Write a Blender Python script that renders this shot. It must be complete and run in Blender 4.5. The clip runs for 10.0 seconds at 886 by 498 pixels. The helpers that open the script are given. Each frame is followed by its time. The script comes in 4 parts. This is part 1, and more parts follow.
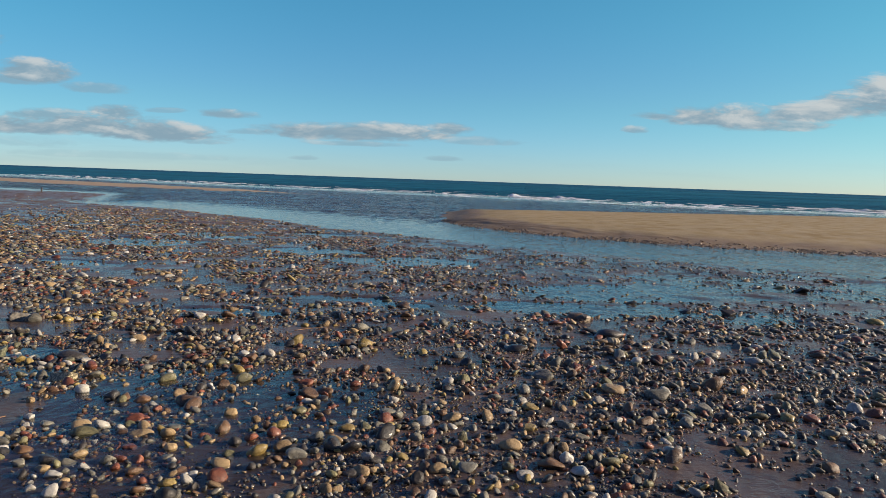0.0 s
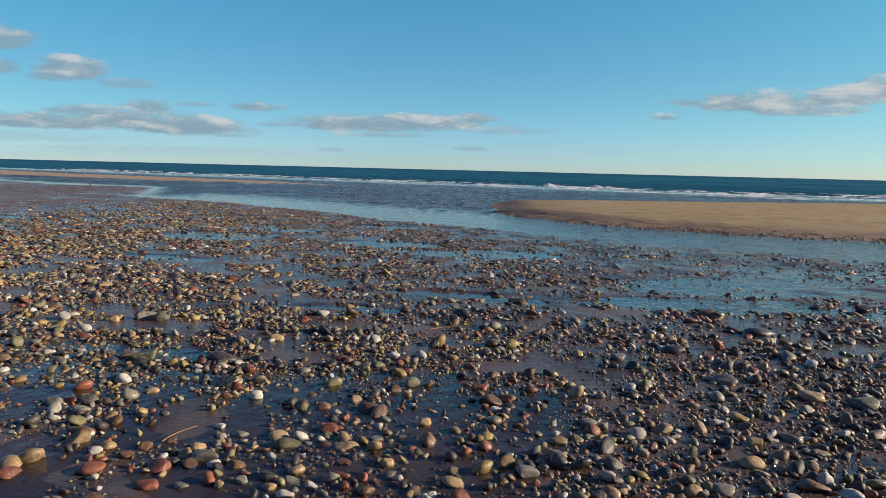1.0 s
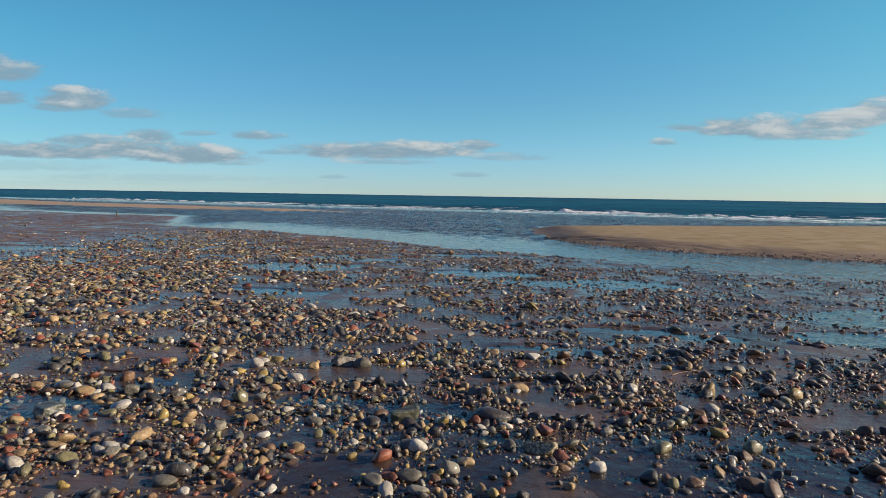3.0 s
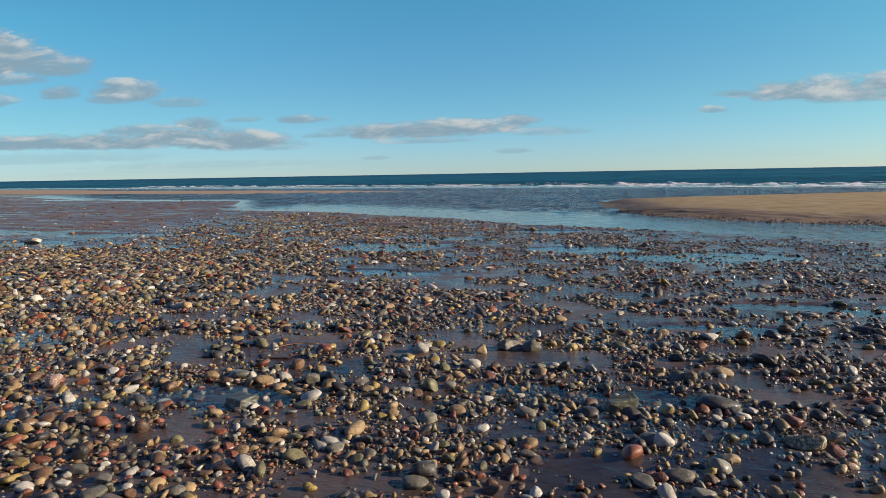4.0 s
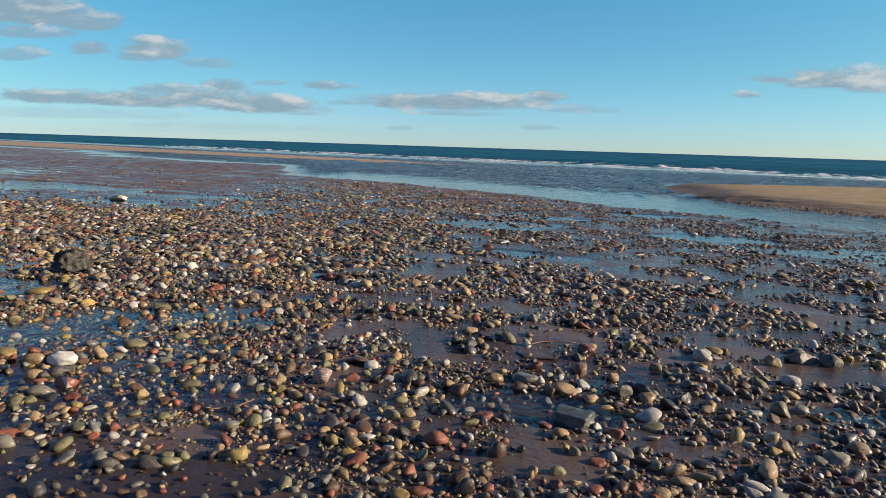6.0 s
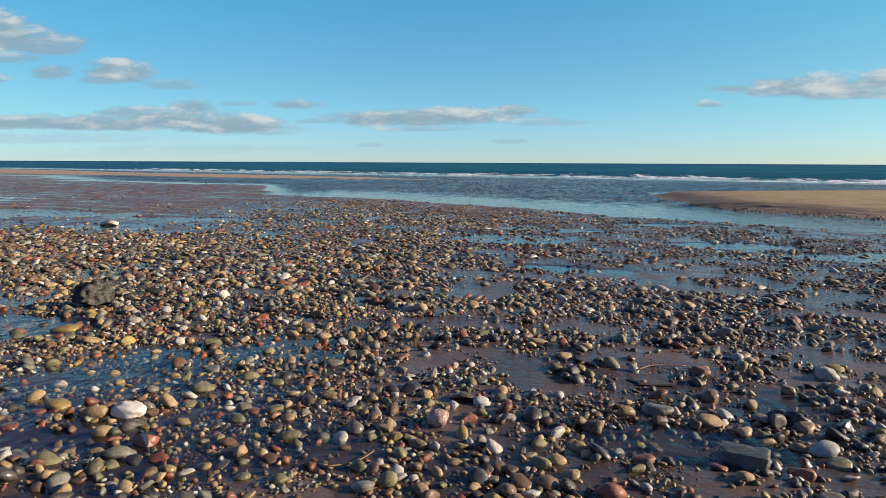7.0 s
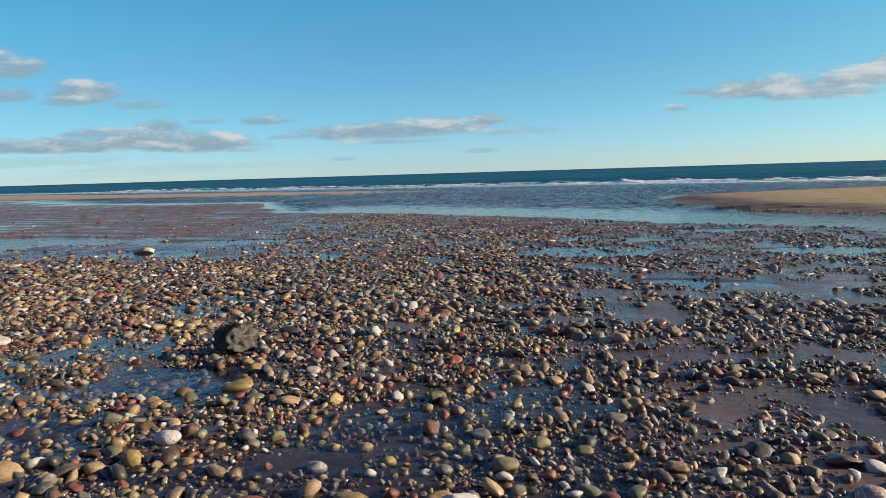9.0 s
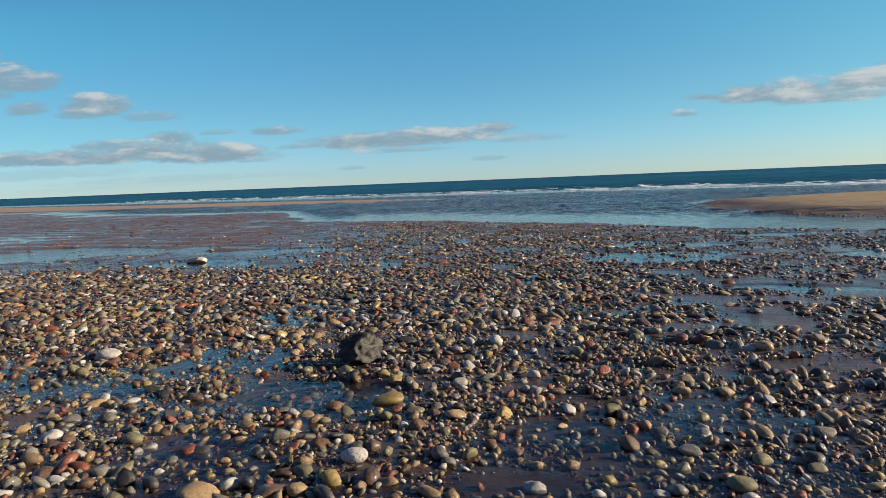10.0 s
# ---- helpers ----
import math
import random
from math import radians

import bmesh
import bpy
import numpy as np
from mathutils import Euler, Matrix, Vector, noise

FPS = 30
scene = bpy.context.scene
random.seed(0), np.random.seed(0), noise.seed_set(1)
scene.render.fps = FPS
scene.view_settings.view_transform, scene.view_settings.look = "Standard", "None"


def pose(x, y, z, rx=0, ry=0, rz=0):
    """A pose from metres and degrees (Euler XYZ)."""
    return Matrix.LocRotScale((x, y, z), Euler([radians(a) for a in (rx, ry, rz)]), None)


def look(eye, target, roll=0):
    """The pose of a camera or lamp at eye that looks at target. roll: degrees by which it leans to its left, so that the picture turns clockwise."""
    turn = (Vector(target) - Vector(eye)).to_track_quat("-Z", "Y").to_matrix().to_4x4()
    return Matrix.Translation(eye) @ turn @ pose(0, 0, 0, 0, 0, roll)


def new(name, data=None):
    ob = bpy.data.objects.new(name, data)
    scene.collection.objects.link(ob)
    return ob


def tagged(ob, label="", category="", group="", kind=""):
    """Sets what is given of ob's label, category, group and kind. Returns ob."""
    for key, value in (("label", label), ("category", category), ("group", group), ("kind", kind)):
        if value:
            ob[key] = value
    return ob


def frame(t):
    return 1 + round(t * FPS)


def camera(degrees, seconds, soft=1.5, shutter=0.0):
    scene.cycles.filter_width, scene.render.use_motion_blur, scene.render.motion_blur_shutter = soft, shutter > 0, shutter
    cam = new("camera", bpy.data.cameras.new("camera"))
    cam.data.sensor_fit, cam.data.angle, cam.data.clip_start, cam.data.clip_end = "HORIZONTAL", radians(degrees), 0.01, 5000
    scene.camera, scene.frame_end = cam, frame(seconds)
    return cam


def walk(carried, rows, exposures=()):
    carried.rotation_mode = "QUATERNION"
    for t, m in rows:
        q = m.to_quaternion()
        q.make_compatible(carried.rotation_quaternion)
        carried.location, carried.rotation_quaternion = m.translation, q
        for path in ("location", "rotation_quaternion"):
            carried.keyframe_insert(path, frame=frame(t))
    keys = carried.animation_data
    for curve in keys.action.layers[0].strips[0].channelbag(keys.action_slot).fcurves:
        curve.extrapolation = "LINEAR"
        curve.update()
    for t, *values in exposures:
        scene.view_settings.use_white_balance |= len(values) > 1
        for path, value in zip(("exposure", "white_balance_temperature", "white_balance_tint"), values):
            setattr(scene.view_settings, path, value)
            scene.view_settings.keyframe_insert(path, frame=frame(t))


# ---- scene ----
cam = camera(71.0, 10.0, soft=0.7)
PATH = [
    (0, (-0.043, 0.037, 1.268), (-0.118, 2.023, 1.047), 2.0),
    (0.5, (-0.521, 0.181, 1.224), (-0.725, 2.162, 1.037), 2.1),
    (1, (-0.947, 0.235, 1.251), (-1.108, 2.212, 0.997), 1.4),
    (1.5, (-1.418, 0.363, 1.223), (-1.694, 2.323, 0.939), -0.5),
    (2, (-1.863, 0.392, 1.228), (-2.062, 2.373, 1.041), 0.6),
    (2.2, (-2.008, 0.42, 1.267), (-2.164, 2.404, 1.067), 1.2),
    (3.3, (-2.95, 0.685, 1.211), (-3.125, 2.671, 1.046), 0.7),
    (3.5, (-3.108, 0.714, 1.22), (-3.306, 2.693, 1.01), 0.6),
    (4, (-3.58, 0.826, 1.18), (-3.889, 2.788, 0.939), -1.0),
    (4.5, (-4.062, 0.808, 1.17), (-4.424, 2.758, 0.917), 0.6),
    (5, (-4.51, 0.905, 1.142), (-5.023, 2.826, 0.924), 0.7),
    (5.5, (-4.911, 0.995, 1.149), (-5.432, 2.905, 0.863), 0.5),
    (6, (-5.25, 1.114, 1.177), (-5.615, 3.053, 0.851), 1.8),
    (6.2, (-5.398, 1.189, 1.152), (-5.821, 3.128, 0.908), -0.3),
    (7.3, (-6.196, 1.441, 1.129), (-6.406, 3.404, 0.805), -0.2),
    (7.5, (-6.349, 1.524, 1.122), (-6.512, 3.484, 0.76), -0.9),
    (8, (-6.794, 1.614, 1.139), (-6.889, 3.59, 0.844), -0.4),
    (8.5, (-7.162, 1.691, 1.17), (-7.275, 3.668, 0.888), -0.8),
    (9, (-7.603, 1.776, 1.171), (-7.814, 3.75, 0.928), -1.7),
    (9.5, (-8.021, 1.789, 1.205), (-8.234, 3.77, 1.031), -1.0),
    (10, (-8.447, 1.842, 1.168), (-8.688, 3.816, 0.951), -2.3),
]
walk(cam, [(t, look(eye, target, roll)) for t, eye, target, roll in PATH],
     exposures=[(0.0, 0.82), (2.0, 0.82), (5.0, 0.82), (6.0, 0.92), (7.5, 1.0), (8.5, 1.0), (9.3, 0.9), (10.0, 0.84)])

# ---------------------------------------------------------------- world, sun
SUN_AZ, SUN_EL = 84.0, 19.0          # degrees: clockwise from straight ahead, and above the horizon


class Nodes:
    """Small arithmetic on shader nodes."""

    def __init__(self, tree):
        self.t = tree

    def node(self, kind, **sets):
        n = self.t.nodes.new(kind)
        for k, v in sets.items():
            setattr(n, k, v)
        return n

    def put(self, socket, v):
        if isinstance(v, bpy.types.NodeSocket):
            self.t.links.new(v, socket)
        else:
            socket.default_value = v

    def m(self, op, a, b=0.0, c=0.0, clamp=False):
        n = self.node("ShaderNodeMath", operation=op, use_clamp=clamp)
        self.put(n.inputs[0], a), self.put(n.inputs[1], b), self.put(n.inputs[2], c)
        return n.outputs[0]

    def step(self, x, lo, hi, to_lo=0.0, to_hi=1.0):
        n = self.node("ShaderNodeMapRange", interpolation_type="SMOOTHSTEP")
        self.put(n.inputs["Value"], x), self.put(n.inputs["From Min"], lo), self.put(n.inputs["From Max"], hi)
        self.put(n.inputs["To Min"], to_lo), self.put(n.inputs["To Max"], to_hi)
        return n.outputs["Result"]

    def mix(self, f, a, b, blend="MIX"):
        n = self.node("ShaderNodeMix", data_type="RGBA", blend_type=blend)
        self.put(n.inputs["Factor"], f)
        self.put(n.inputs[6], a), self.put(n.inputs[7], b)
        return n.outputs[2]

    def noise(self, vec, scale, detail=3.0, rough=0.55, distortion=0.0):
        n = self.node("ShaderNodeTexNoise")
        self.put(n.inputs["Vector"], vec)
        n.inputs["Scale"].default_value, n.inputs["Detail"].default_value = scale, detail
        n.inputs["Roughness"].default_value, n.inputs["Distortion"].default_value = rough, distortion
        return n.outputs["Fac"]

    def vec(self, x, y, z=0.0):
        n = self.node("ShaderNodeCombineXYZ")
        self.put(n.inputs[0], x), self.put(n.inputs[1], y), self.put(n.inputs[2], z)
        return n.outputs[0]

    def ramp(self, f, stops, interp="LINEAR"):
        n = self.node("ShaderNodeValToRGB")
        n.color_ramp.interpolation = interp
        e = n.color_ramp.elements
        while len(e) < len(stops):
            e.new(0.5)
        for el, (p, c) in zip(e, stops):
            el.position, el.color = p, (*c, 1)
        self.put(n.inputs[0], f)
        return n.outputs[0]

    def bump(self, h, strength, dist, normal=None):
        n = self.node("ShaderNodeBump")
        self.put(n.inputs["Strength"], strength)
        n.inputs["Distance"].default_value = dist
        self.put(n.inputs["Height"], h)
        if normal is not None:
            self.put(n.inputs["Normal"], normal)
        return n.outputs[0]


world = bpy.data.worlds.new("sky")
scene.world = world
world.use_nodes = True
W = Nodes(world.node_tree)
W.t.nodes.clear()
sky = W.node("ShaderNodeTexSky", sky_type="NISHITA", sun_disc=False)
sky.sun_elevation, sky.sun_rotation = radians(SUN_EL), radians(SUN_AZ)
sky.altitude, sky.air_density, sky.dust_density, sky.ozone_density = 0.0, 1.0, 0.0, 4.0
coord = W.node("ShaderNodeTexCoord").outputs["Generated"]
sep = W.node("ShaderNodeSeparateXYZ")
W.put(sep.inputs[0], coord)
ahead = W.m("MAXIMUM", sep.outputs[1], 0.05)
U, V = W.m("DIVIDE", sep.outputs[0], ahead), W.m("DIVIDE", sep.outputs[2], ahead)
# Low clouds over the sea, each: centre across, centre up, half width, half height, slope, thickness.
HIGH_CLOUD = [
    (-0.964, 0.215, 0.147, 0.031, -0.039, 1), (-0.976, 0.239, 0.076, 0.0247, -0.044, 1), (-0.857, 0.199, 0.097, 0.0223, -0.077, 0.9),
    (-1.122, 0.195, 0.134, 0.0107, -0.018, 0.75), (-0.961, 0.178, 0.118, 0.0104, -0.031, 0.75),
]
PUFFS = [
    (-1.058, 0.142, 0.058, 0.0107, 0.024, 0.65), (-0.981, 0.14, 0.06, 0.0116, 0.041, 0.65), (-0.835, 0.15, 0.045, 0.0132, 0.015, 0.85),
    (-0.708, 0.149, 0.064, 0.0198, 0.016, 0.95), (-0.744, 0.137, 0.045, 0.008, -0.023, 0.7), (-0.605, 0.126, 0.056, 0.0087, -0.022, 0.55),
    (-0.392, 0.092, 0.049, 0.0074, -0.014, 0.85), (-0.491, 0.095, 0.036, 0.0038, 0.021, 0.5), (0.258, 0.0875, 0.021, 0.0059, -0.017, 0.75),
]
LONG_CLOUD = [
    (-0.885, 0.065, 0.18, 0.0126, -0.007, 0.95), (-0.742, 0.063, 0.181, 0.0133, -0.007, 1), (-0.624, 0.068, 0.154, 0.0178, -0.008, 1),
    (-0.579, 0.088, 0.047, 0.0117, -0.013, 0.9), (-0.519, 0.059, 0.128, 0.0165, -0.024, 1), (-0.687, 0.082, 0.077, 0.009, 0.023, 0.8),
    (-1.157, 0.065, 0.108, 0.01, -0.006, 0.55), (-0.439, 0.048, 0.046, 0.0057, -0.003, 0.55),
]
MIDDLE_CLOUD = [
    (-0.203, 0.068, 0.144, 0.0134, -0.009, 1), (-0.126, 0.071, 0.107, 0.0122, -0.01, 1), (-0.036, 0.079, 0.037, 0.0094, -0.012, 0.9),
    (-0.175, 0.052, 0.082, 0.0044, -0.005, 0.55), (-0.357, 0.066, 0.044, 0.0046, 0.029, 0.55), (0.015, 0.062, 0.07, 0.0067, -0.008, 0.5),
    (-0.269, 0.027, 0.027, 0.0037, 0.002, 0.4), (-0.042, 0.033, 0.031, 0.0043, 0.0, 0.45),
]
BRIGHT_CLOUD = [
    (0.295, 0.1095, 0.053, 0.0067, -0.018, 0.85), (0.359, 0.1085, 0.08, 0.0142, -0.018, 1), (0.43, 0.1065, 0.08, 0.0183, -0.018, 1),
    (0.5, 0.1195, 0.07, 0.0156, 0.132, 1), (0.561, 0.1295, 0.069, 0.0229, 0.183, 1), (0.629, 0.1415, 0.076, 0.0308, 0.183, 1),
    (0.716, 0.1565, 0.086, 0.0321, 0.183, 1), (0.477, 0.1005, 0.083, 0.0091, 0.032, 0.85),
]
LOW_HAZE = [
    (-0.932, 0.037, 0.304, 0.0096, 0.0, 0.28), (-0.592, 0.021, 0.227, 0.006, 0.004, 0.22),
]
CLOUDS = HIGH_CLOUD + PUFFS + LONG_CLOUD + MIDDLE_CLOUD + BRIGHT_CLOUD + LOW_HAZE
stretched = W.vec(U, W.m("MULTIPLY", V, 3.4), 0.0)
n_big, n_fine = W.noise(stretched, 9.0, 5.0, 0.6, 0.4), W.noise(stretched, 34.0, 4.0, 0.62, 0.3)
ragged = W.m("ADD", W.m("MULTIPLY", W.m("SUBTRACT", n_big, 0.5), 2.2), W.m("MULTIPLY", W.m("SUBTRACT", n_fine, 0.5), 1.1))
toward = W.vec(W.m("ADD", U, 0.018), W.m("MULTIPLY", W.m("ADD", V, 0.010), 3.4), 0.0)
n_sun = W.m("SUBTRACT", n_big, W.noise(toward, 9.0, 5.0, 0.6, 0.4))
cover, lift = 0.0, 0.0
for cu, cv, hu, hv, slope, thick in CLOUDS:
    du = W.m("SUBTRACT", U, cu)
    dv = W.m("SUBTRACT", W.m("SUBTRACT", V, cv), W.m("MULTIPLY", du, slope))
    a, b = W.m("DIVIDE", du, 1.12 * hu), W.m("DIVIDE", dv, 1.25 * hv)
    flat = W.m("MULTIPLY", b, W.step(b, -0.6, 0.2, 1.35, 0.85))
    body = W.m("SUBTRACT", 1.0, W.m("ADD", W.m("MULTIPLY", a, a), W.m("MULTIPLY", flat, flat)))
    d = W.m("MULTIPLY", W.step(W.m("ADD", body, ragged), -0.10, 0.80), thick)
    lift = W.m("MAXIMUM", lift, W.m("MULTIPLY", d, W.m("ADD", W.m("MULTIPLY", b, 0.42), W.m("MULTIPLY", a, 0.18))))
    cover = W.m("MAXIMUM", cover, d)
haze = W.m("MULTIPLY", W.step(W.noise(W.vec(U, W.m("MULTIPLY", V, 12.0)), 3.0, 4.0), 0.45, 0.75),
           W.m("MULTIPLY", W.step(V, 0.0, 0.02), W.step(V, 0.06, 0.03)))
cover = W.m("MULTIPLY", W.m("MAXIMUM", cover, W.m("MULTIPLY", haze, W.step(U, -0.2, -0.6, 0.1, 0.35))), W.step(sep.outputs[1], 0.05, 0.2))
bright = W.step(W.m("ADD", W.m("ADD", lift, W.m("MULTIPLY", n_sun, 1.5)), W.m("MULTIPLY", U, 0.13)), -0.10, 0.52)
cloud_col = W.mix(bright, (2.55, 3.75, 4.6, 1), (5.9, 6.25, 6.3, 1))
tint = W.mix(W.step(V, 0.0, 0.13), (0.79, 1.05, 1.46, 1), (0.74, 1.14, 1.22, 1))
tint = W.mix(W.step(V, 0.12, 0.30), tint, (0.65, 1.32, 1.29, 1))
tint = W.mix(W.step(V, 0.29, 0.44), tint, (0.70, 0.76, 1.06, 1))
even = W.vec(W.step(U, -0.2, 0.85, 1.06, 1.06), W.step(U, -0.2, 0.85, 1.10, 0.98), W.step(U, -0.2, 0.85, 1.11, 0.86))
level = W.step(U, -1.0, -0.3, 0.90, 1.03)
even = W.mix(1.0, even, W.vec(level, level, level), "MULTIPLY")
clear = W.mix(1.0, W.mix(1.0, sky.outputs[0], tint, "MULTIPLY"), even, "MULTIPLY")
sky_col = W.mix(W.m("MULTIPLY", cover, 0.95), clear, cloud_col)
back = W.node("ShaderNodeBackground")
W.put(back.inputs[0], sky_col)
back.inputs[1].default_value = 0.055
W.t.links.new(back.outputs[0], W.node("ShaderNodeOutputWorld").inputs[0])

sun = new("sun", bpy.data.lights.new("sun", "SUN"))
sun.data.energy, sun.data.angle, sun.data.color = 5.0, radians(0.55), (1.0, 0.82, 0.62)
to_sun = Vector((math.cos(radians(SUN_EL)) * math.sin(radians(SUN_AZ)), math.cos(radians(SUN_EL)) * math.cos(radians(SUN_AZ)), math.sin(radians(SUN_EL))))
sun.matrix_world = look(to_sun * 50, (0, 0, 0))


# ---------------------------------------------------------------- materials
def material(name):
    mat = bpy.data.materials.new(name)
    mat.use_nodes = True
    n = Nodes(mat.node_tree)
    n.t.nodes.clear()
    out = n.node("ShaderNodeOutputMaterial")
    bsdf = n.node("ShaderNodeBsdfPrincipled")
    n.t.links.new(bsdf.outputs[0], out.inputs[0])
    n.b, n.out = bsdf, out
    return mat, n


def world_place(n):
    return n.node("ShaderNodeNewGeometry").outputs["Position"]


def sand_material():
    mat, n = material("sand")
    p = world_place(n)
    dry = n.node("ShaderNodeAttribute", attribute_name="dry").outputs["Fac"]
    ripple = n.node("ShaderNodeAttribute", attribute_name="rippled").outputs["Fac"]
    blotch, grain = n.noise(p, 1.3, 4.0), n.noise(p, 160.0, 3.0, 0.7)
    wet_col = n.mix(n.step(blotch, 0.38, 0.62), (0.046, 0.032, 0.026, 1), (0.108, 0.074, 0.059, 1))
    wet_col = n.mix(n.m("MULTIPLY", ripple, 0.8), wet_col, (0.185, 0.118, 0.076, 1))
    dry_col = n.mix(n.step(blotch, 0.3, 0.7), (0.272, 0.210, 0.124, 1), (0.328, 0.262, 0.162, 1))
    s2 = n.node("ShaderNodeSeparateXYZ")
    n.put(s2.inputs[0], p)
    dry_col = n.mix(n.step(s2.outputs[1], 42.0, 50.0), dry_col, (0.33, 0.25, 0.180, 1))      # dry sand colour goes paler and pinker from y 42 to 50, over the far bar
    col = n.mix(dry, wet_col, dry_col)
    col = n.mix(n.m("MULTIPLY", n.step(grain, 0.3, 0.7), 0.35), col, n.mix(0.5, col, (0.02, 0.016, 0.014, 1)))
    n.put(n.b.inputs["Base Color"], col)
    film = n.step(n.noise(p, 2.6, 3.0), 0.42, 0.62)
    rough_wet = n.m("ADD", n.m("ADD", 0.14, n.m("MULTIPLY", film, 0.26)), n.m("MULTIPLY", ripple, 0.15))
    n.put(n.b.inputs["Roughness"], n.m("ADD", n.m("MULTIPLY", rough_wet, n.m("SUBTRACT", 1.0, dry)), n.m("MULTIPLY", dry, 0.95)))
    n.put(n.b.inputs["Specular IOR Level"], n.m("SUBTRACT", n.m("SUBTRACT", n.step(n.noise(p, 1.9, 3.0), 0.40, 0.60, 0.28, 0.50), n.m("MULTIPLY", ripple, 0.06)), n.m("MULTIPLY", n.m("MULTIPLY", dry, n.m("SUBTRACT", 1.0, ripple)), 0.30)))
    s3 = n.node("ShaderNodeSeparateXYZ")
    n.put(s3.inputs[0], p)
    flow = n.noise(n.vec(n.m("MULTIPLY", s3.outputs[0], 5.0), n.m("MULTIPLY", s3.outputs[1], 19.0)), 1.0, 4.0, 0.6, 0.8)
    relief = n.m("ADD", n.m("MULTIPLY", n.m("ADD", n.noise(p, 14.0, 4.0, 0.6), n.m("MULTIPLY", flow, 0.9)), 0.9), n.m("MULTIPLY", grain, 0.16))
    n.put(n.b.inputs["Normal"], n.bump(relief, 0.70, 0.012))
    return mat


def pool_material():
    """Clear shallow water over sand, calm near the stones and ruffled by wind further out."""
    mat, n = material("shallow_water")
    p = world_place(n)
    windy = n.node("ShaderNodeAttribute", attribute_name="windy").outputs["Fac"]
    s = n.node("ShaderNodeSeparateXYZ")
    n.put(s.inputs[0], p)
    gust = n.step(n.noise(n.vec(n.m("MULTIPLY", s.outputs[0], 0.35), s.outputs[1]), 0.5, 3.0), 0.3, 0.65, 0.45, 1.0)
    wave = n.noise(n.vec(n.m("MULTIPLY", s.outputs[0], 2.3), n.m("MULTIPLY", s.outputs[1], 0.8)), 1.1, 3.0, 0.55, 0.5)
    small = n.noise(n.vec(n.m("MULTIPLY", s.outputs[0], 1.3), s.outputs[1]), 7.0, 2.0, 0.5, 0.5)
    amount = n.m("ADD", 0.06, n.m("MULTIPLY", n.m("MULTIPLY", windy, gust), 1.0))
    nor = n.bump(n.m("ADD", wave, n.m("MULTIPLY", small, 0.35)), amount, 0.40)
    nor = n.bump(n.noise(n.vec(n.m("MULTIPLY", s.outputs[0], 1.6), s.outputs[1]), 16.0, 2.0, 0.5, 0.4), n.m("SUBTRACT", 0.15, n.m("MULTIPLY", windy, 0.07)), 0.022, nor)
    gl = n.node("ShaderNodeBsdfGlossy")
    gl.inputs["Roughness"].default_value = 0.03
    n.put(gl.inputs["Normal"], nor)
    tr = n.node("ShaderNodeBsdfTransparent")
    deep = n.node("ShaderNodeAttribute", attribute_name="deep").outputs["Fac"]
    n.put(tr.inputs["Color"], n.mix(deep, (0.73, 0.74, 0.72, 1), (0.46, 0.50, 0.58, 1)))
    slant = n.node("ShaderNodeLayerWeight")
    slant.inputs["Blend"].default_value = 0.5
    n.put(slant.inputs["Normal"], nor)
    ruffled = n.m("SUBTRACT", 1.0, n.m("MULTIPLY", n.m("MULTIPLY", windy, gust), 0.06))
    mirror = n.m("MULTIPLY", n.m("ADD", 0.02, n.m("MULTIPLY", n.m("POWER", slant.outputs["Facing"], 5.0), 0.98)), ruffled)
    cloudy = n.node("ShaderNodeBsdfDiffuse")
    cloudy.inputs["Color"].default_value = (0.045, 0.042, 0.066, 1)
    under = n.node("ShaderNodeMixShader")
    n.put(under.inputs[0], n.m("MULTIPLY", deep, 0.75))
    n.t.links.new(tr.outputs[0], under.inputs[1]), n.t.links.new(cloudy.outputs[0], under.inputs[2])
    mx = n.node("ShaderNodeMixShader")
    n.put(mx.inputs[0], mirror)
    n.t.links.new(under.outputs[0], mx.inputs[1]), n.t.links.new(gl.outputs[0], mx.inputs[2])
    n.t.links.new(mx.outputs[0], n.out.inputs[0])
    n.t.nodes.remove(n.b)
    return mat


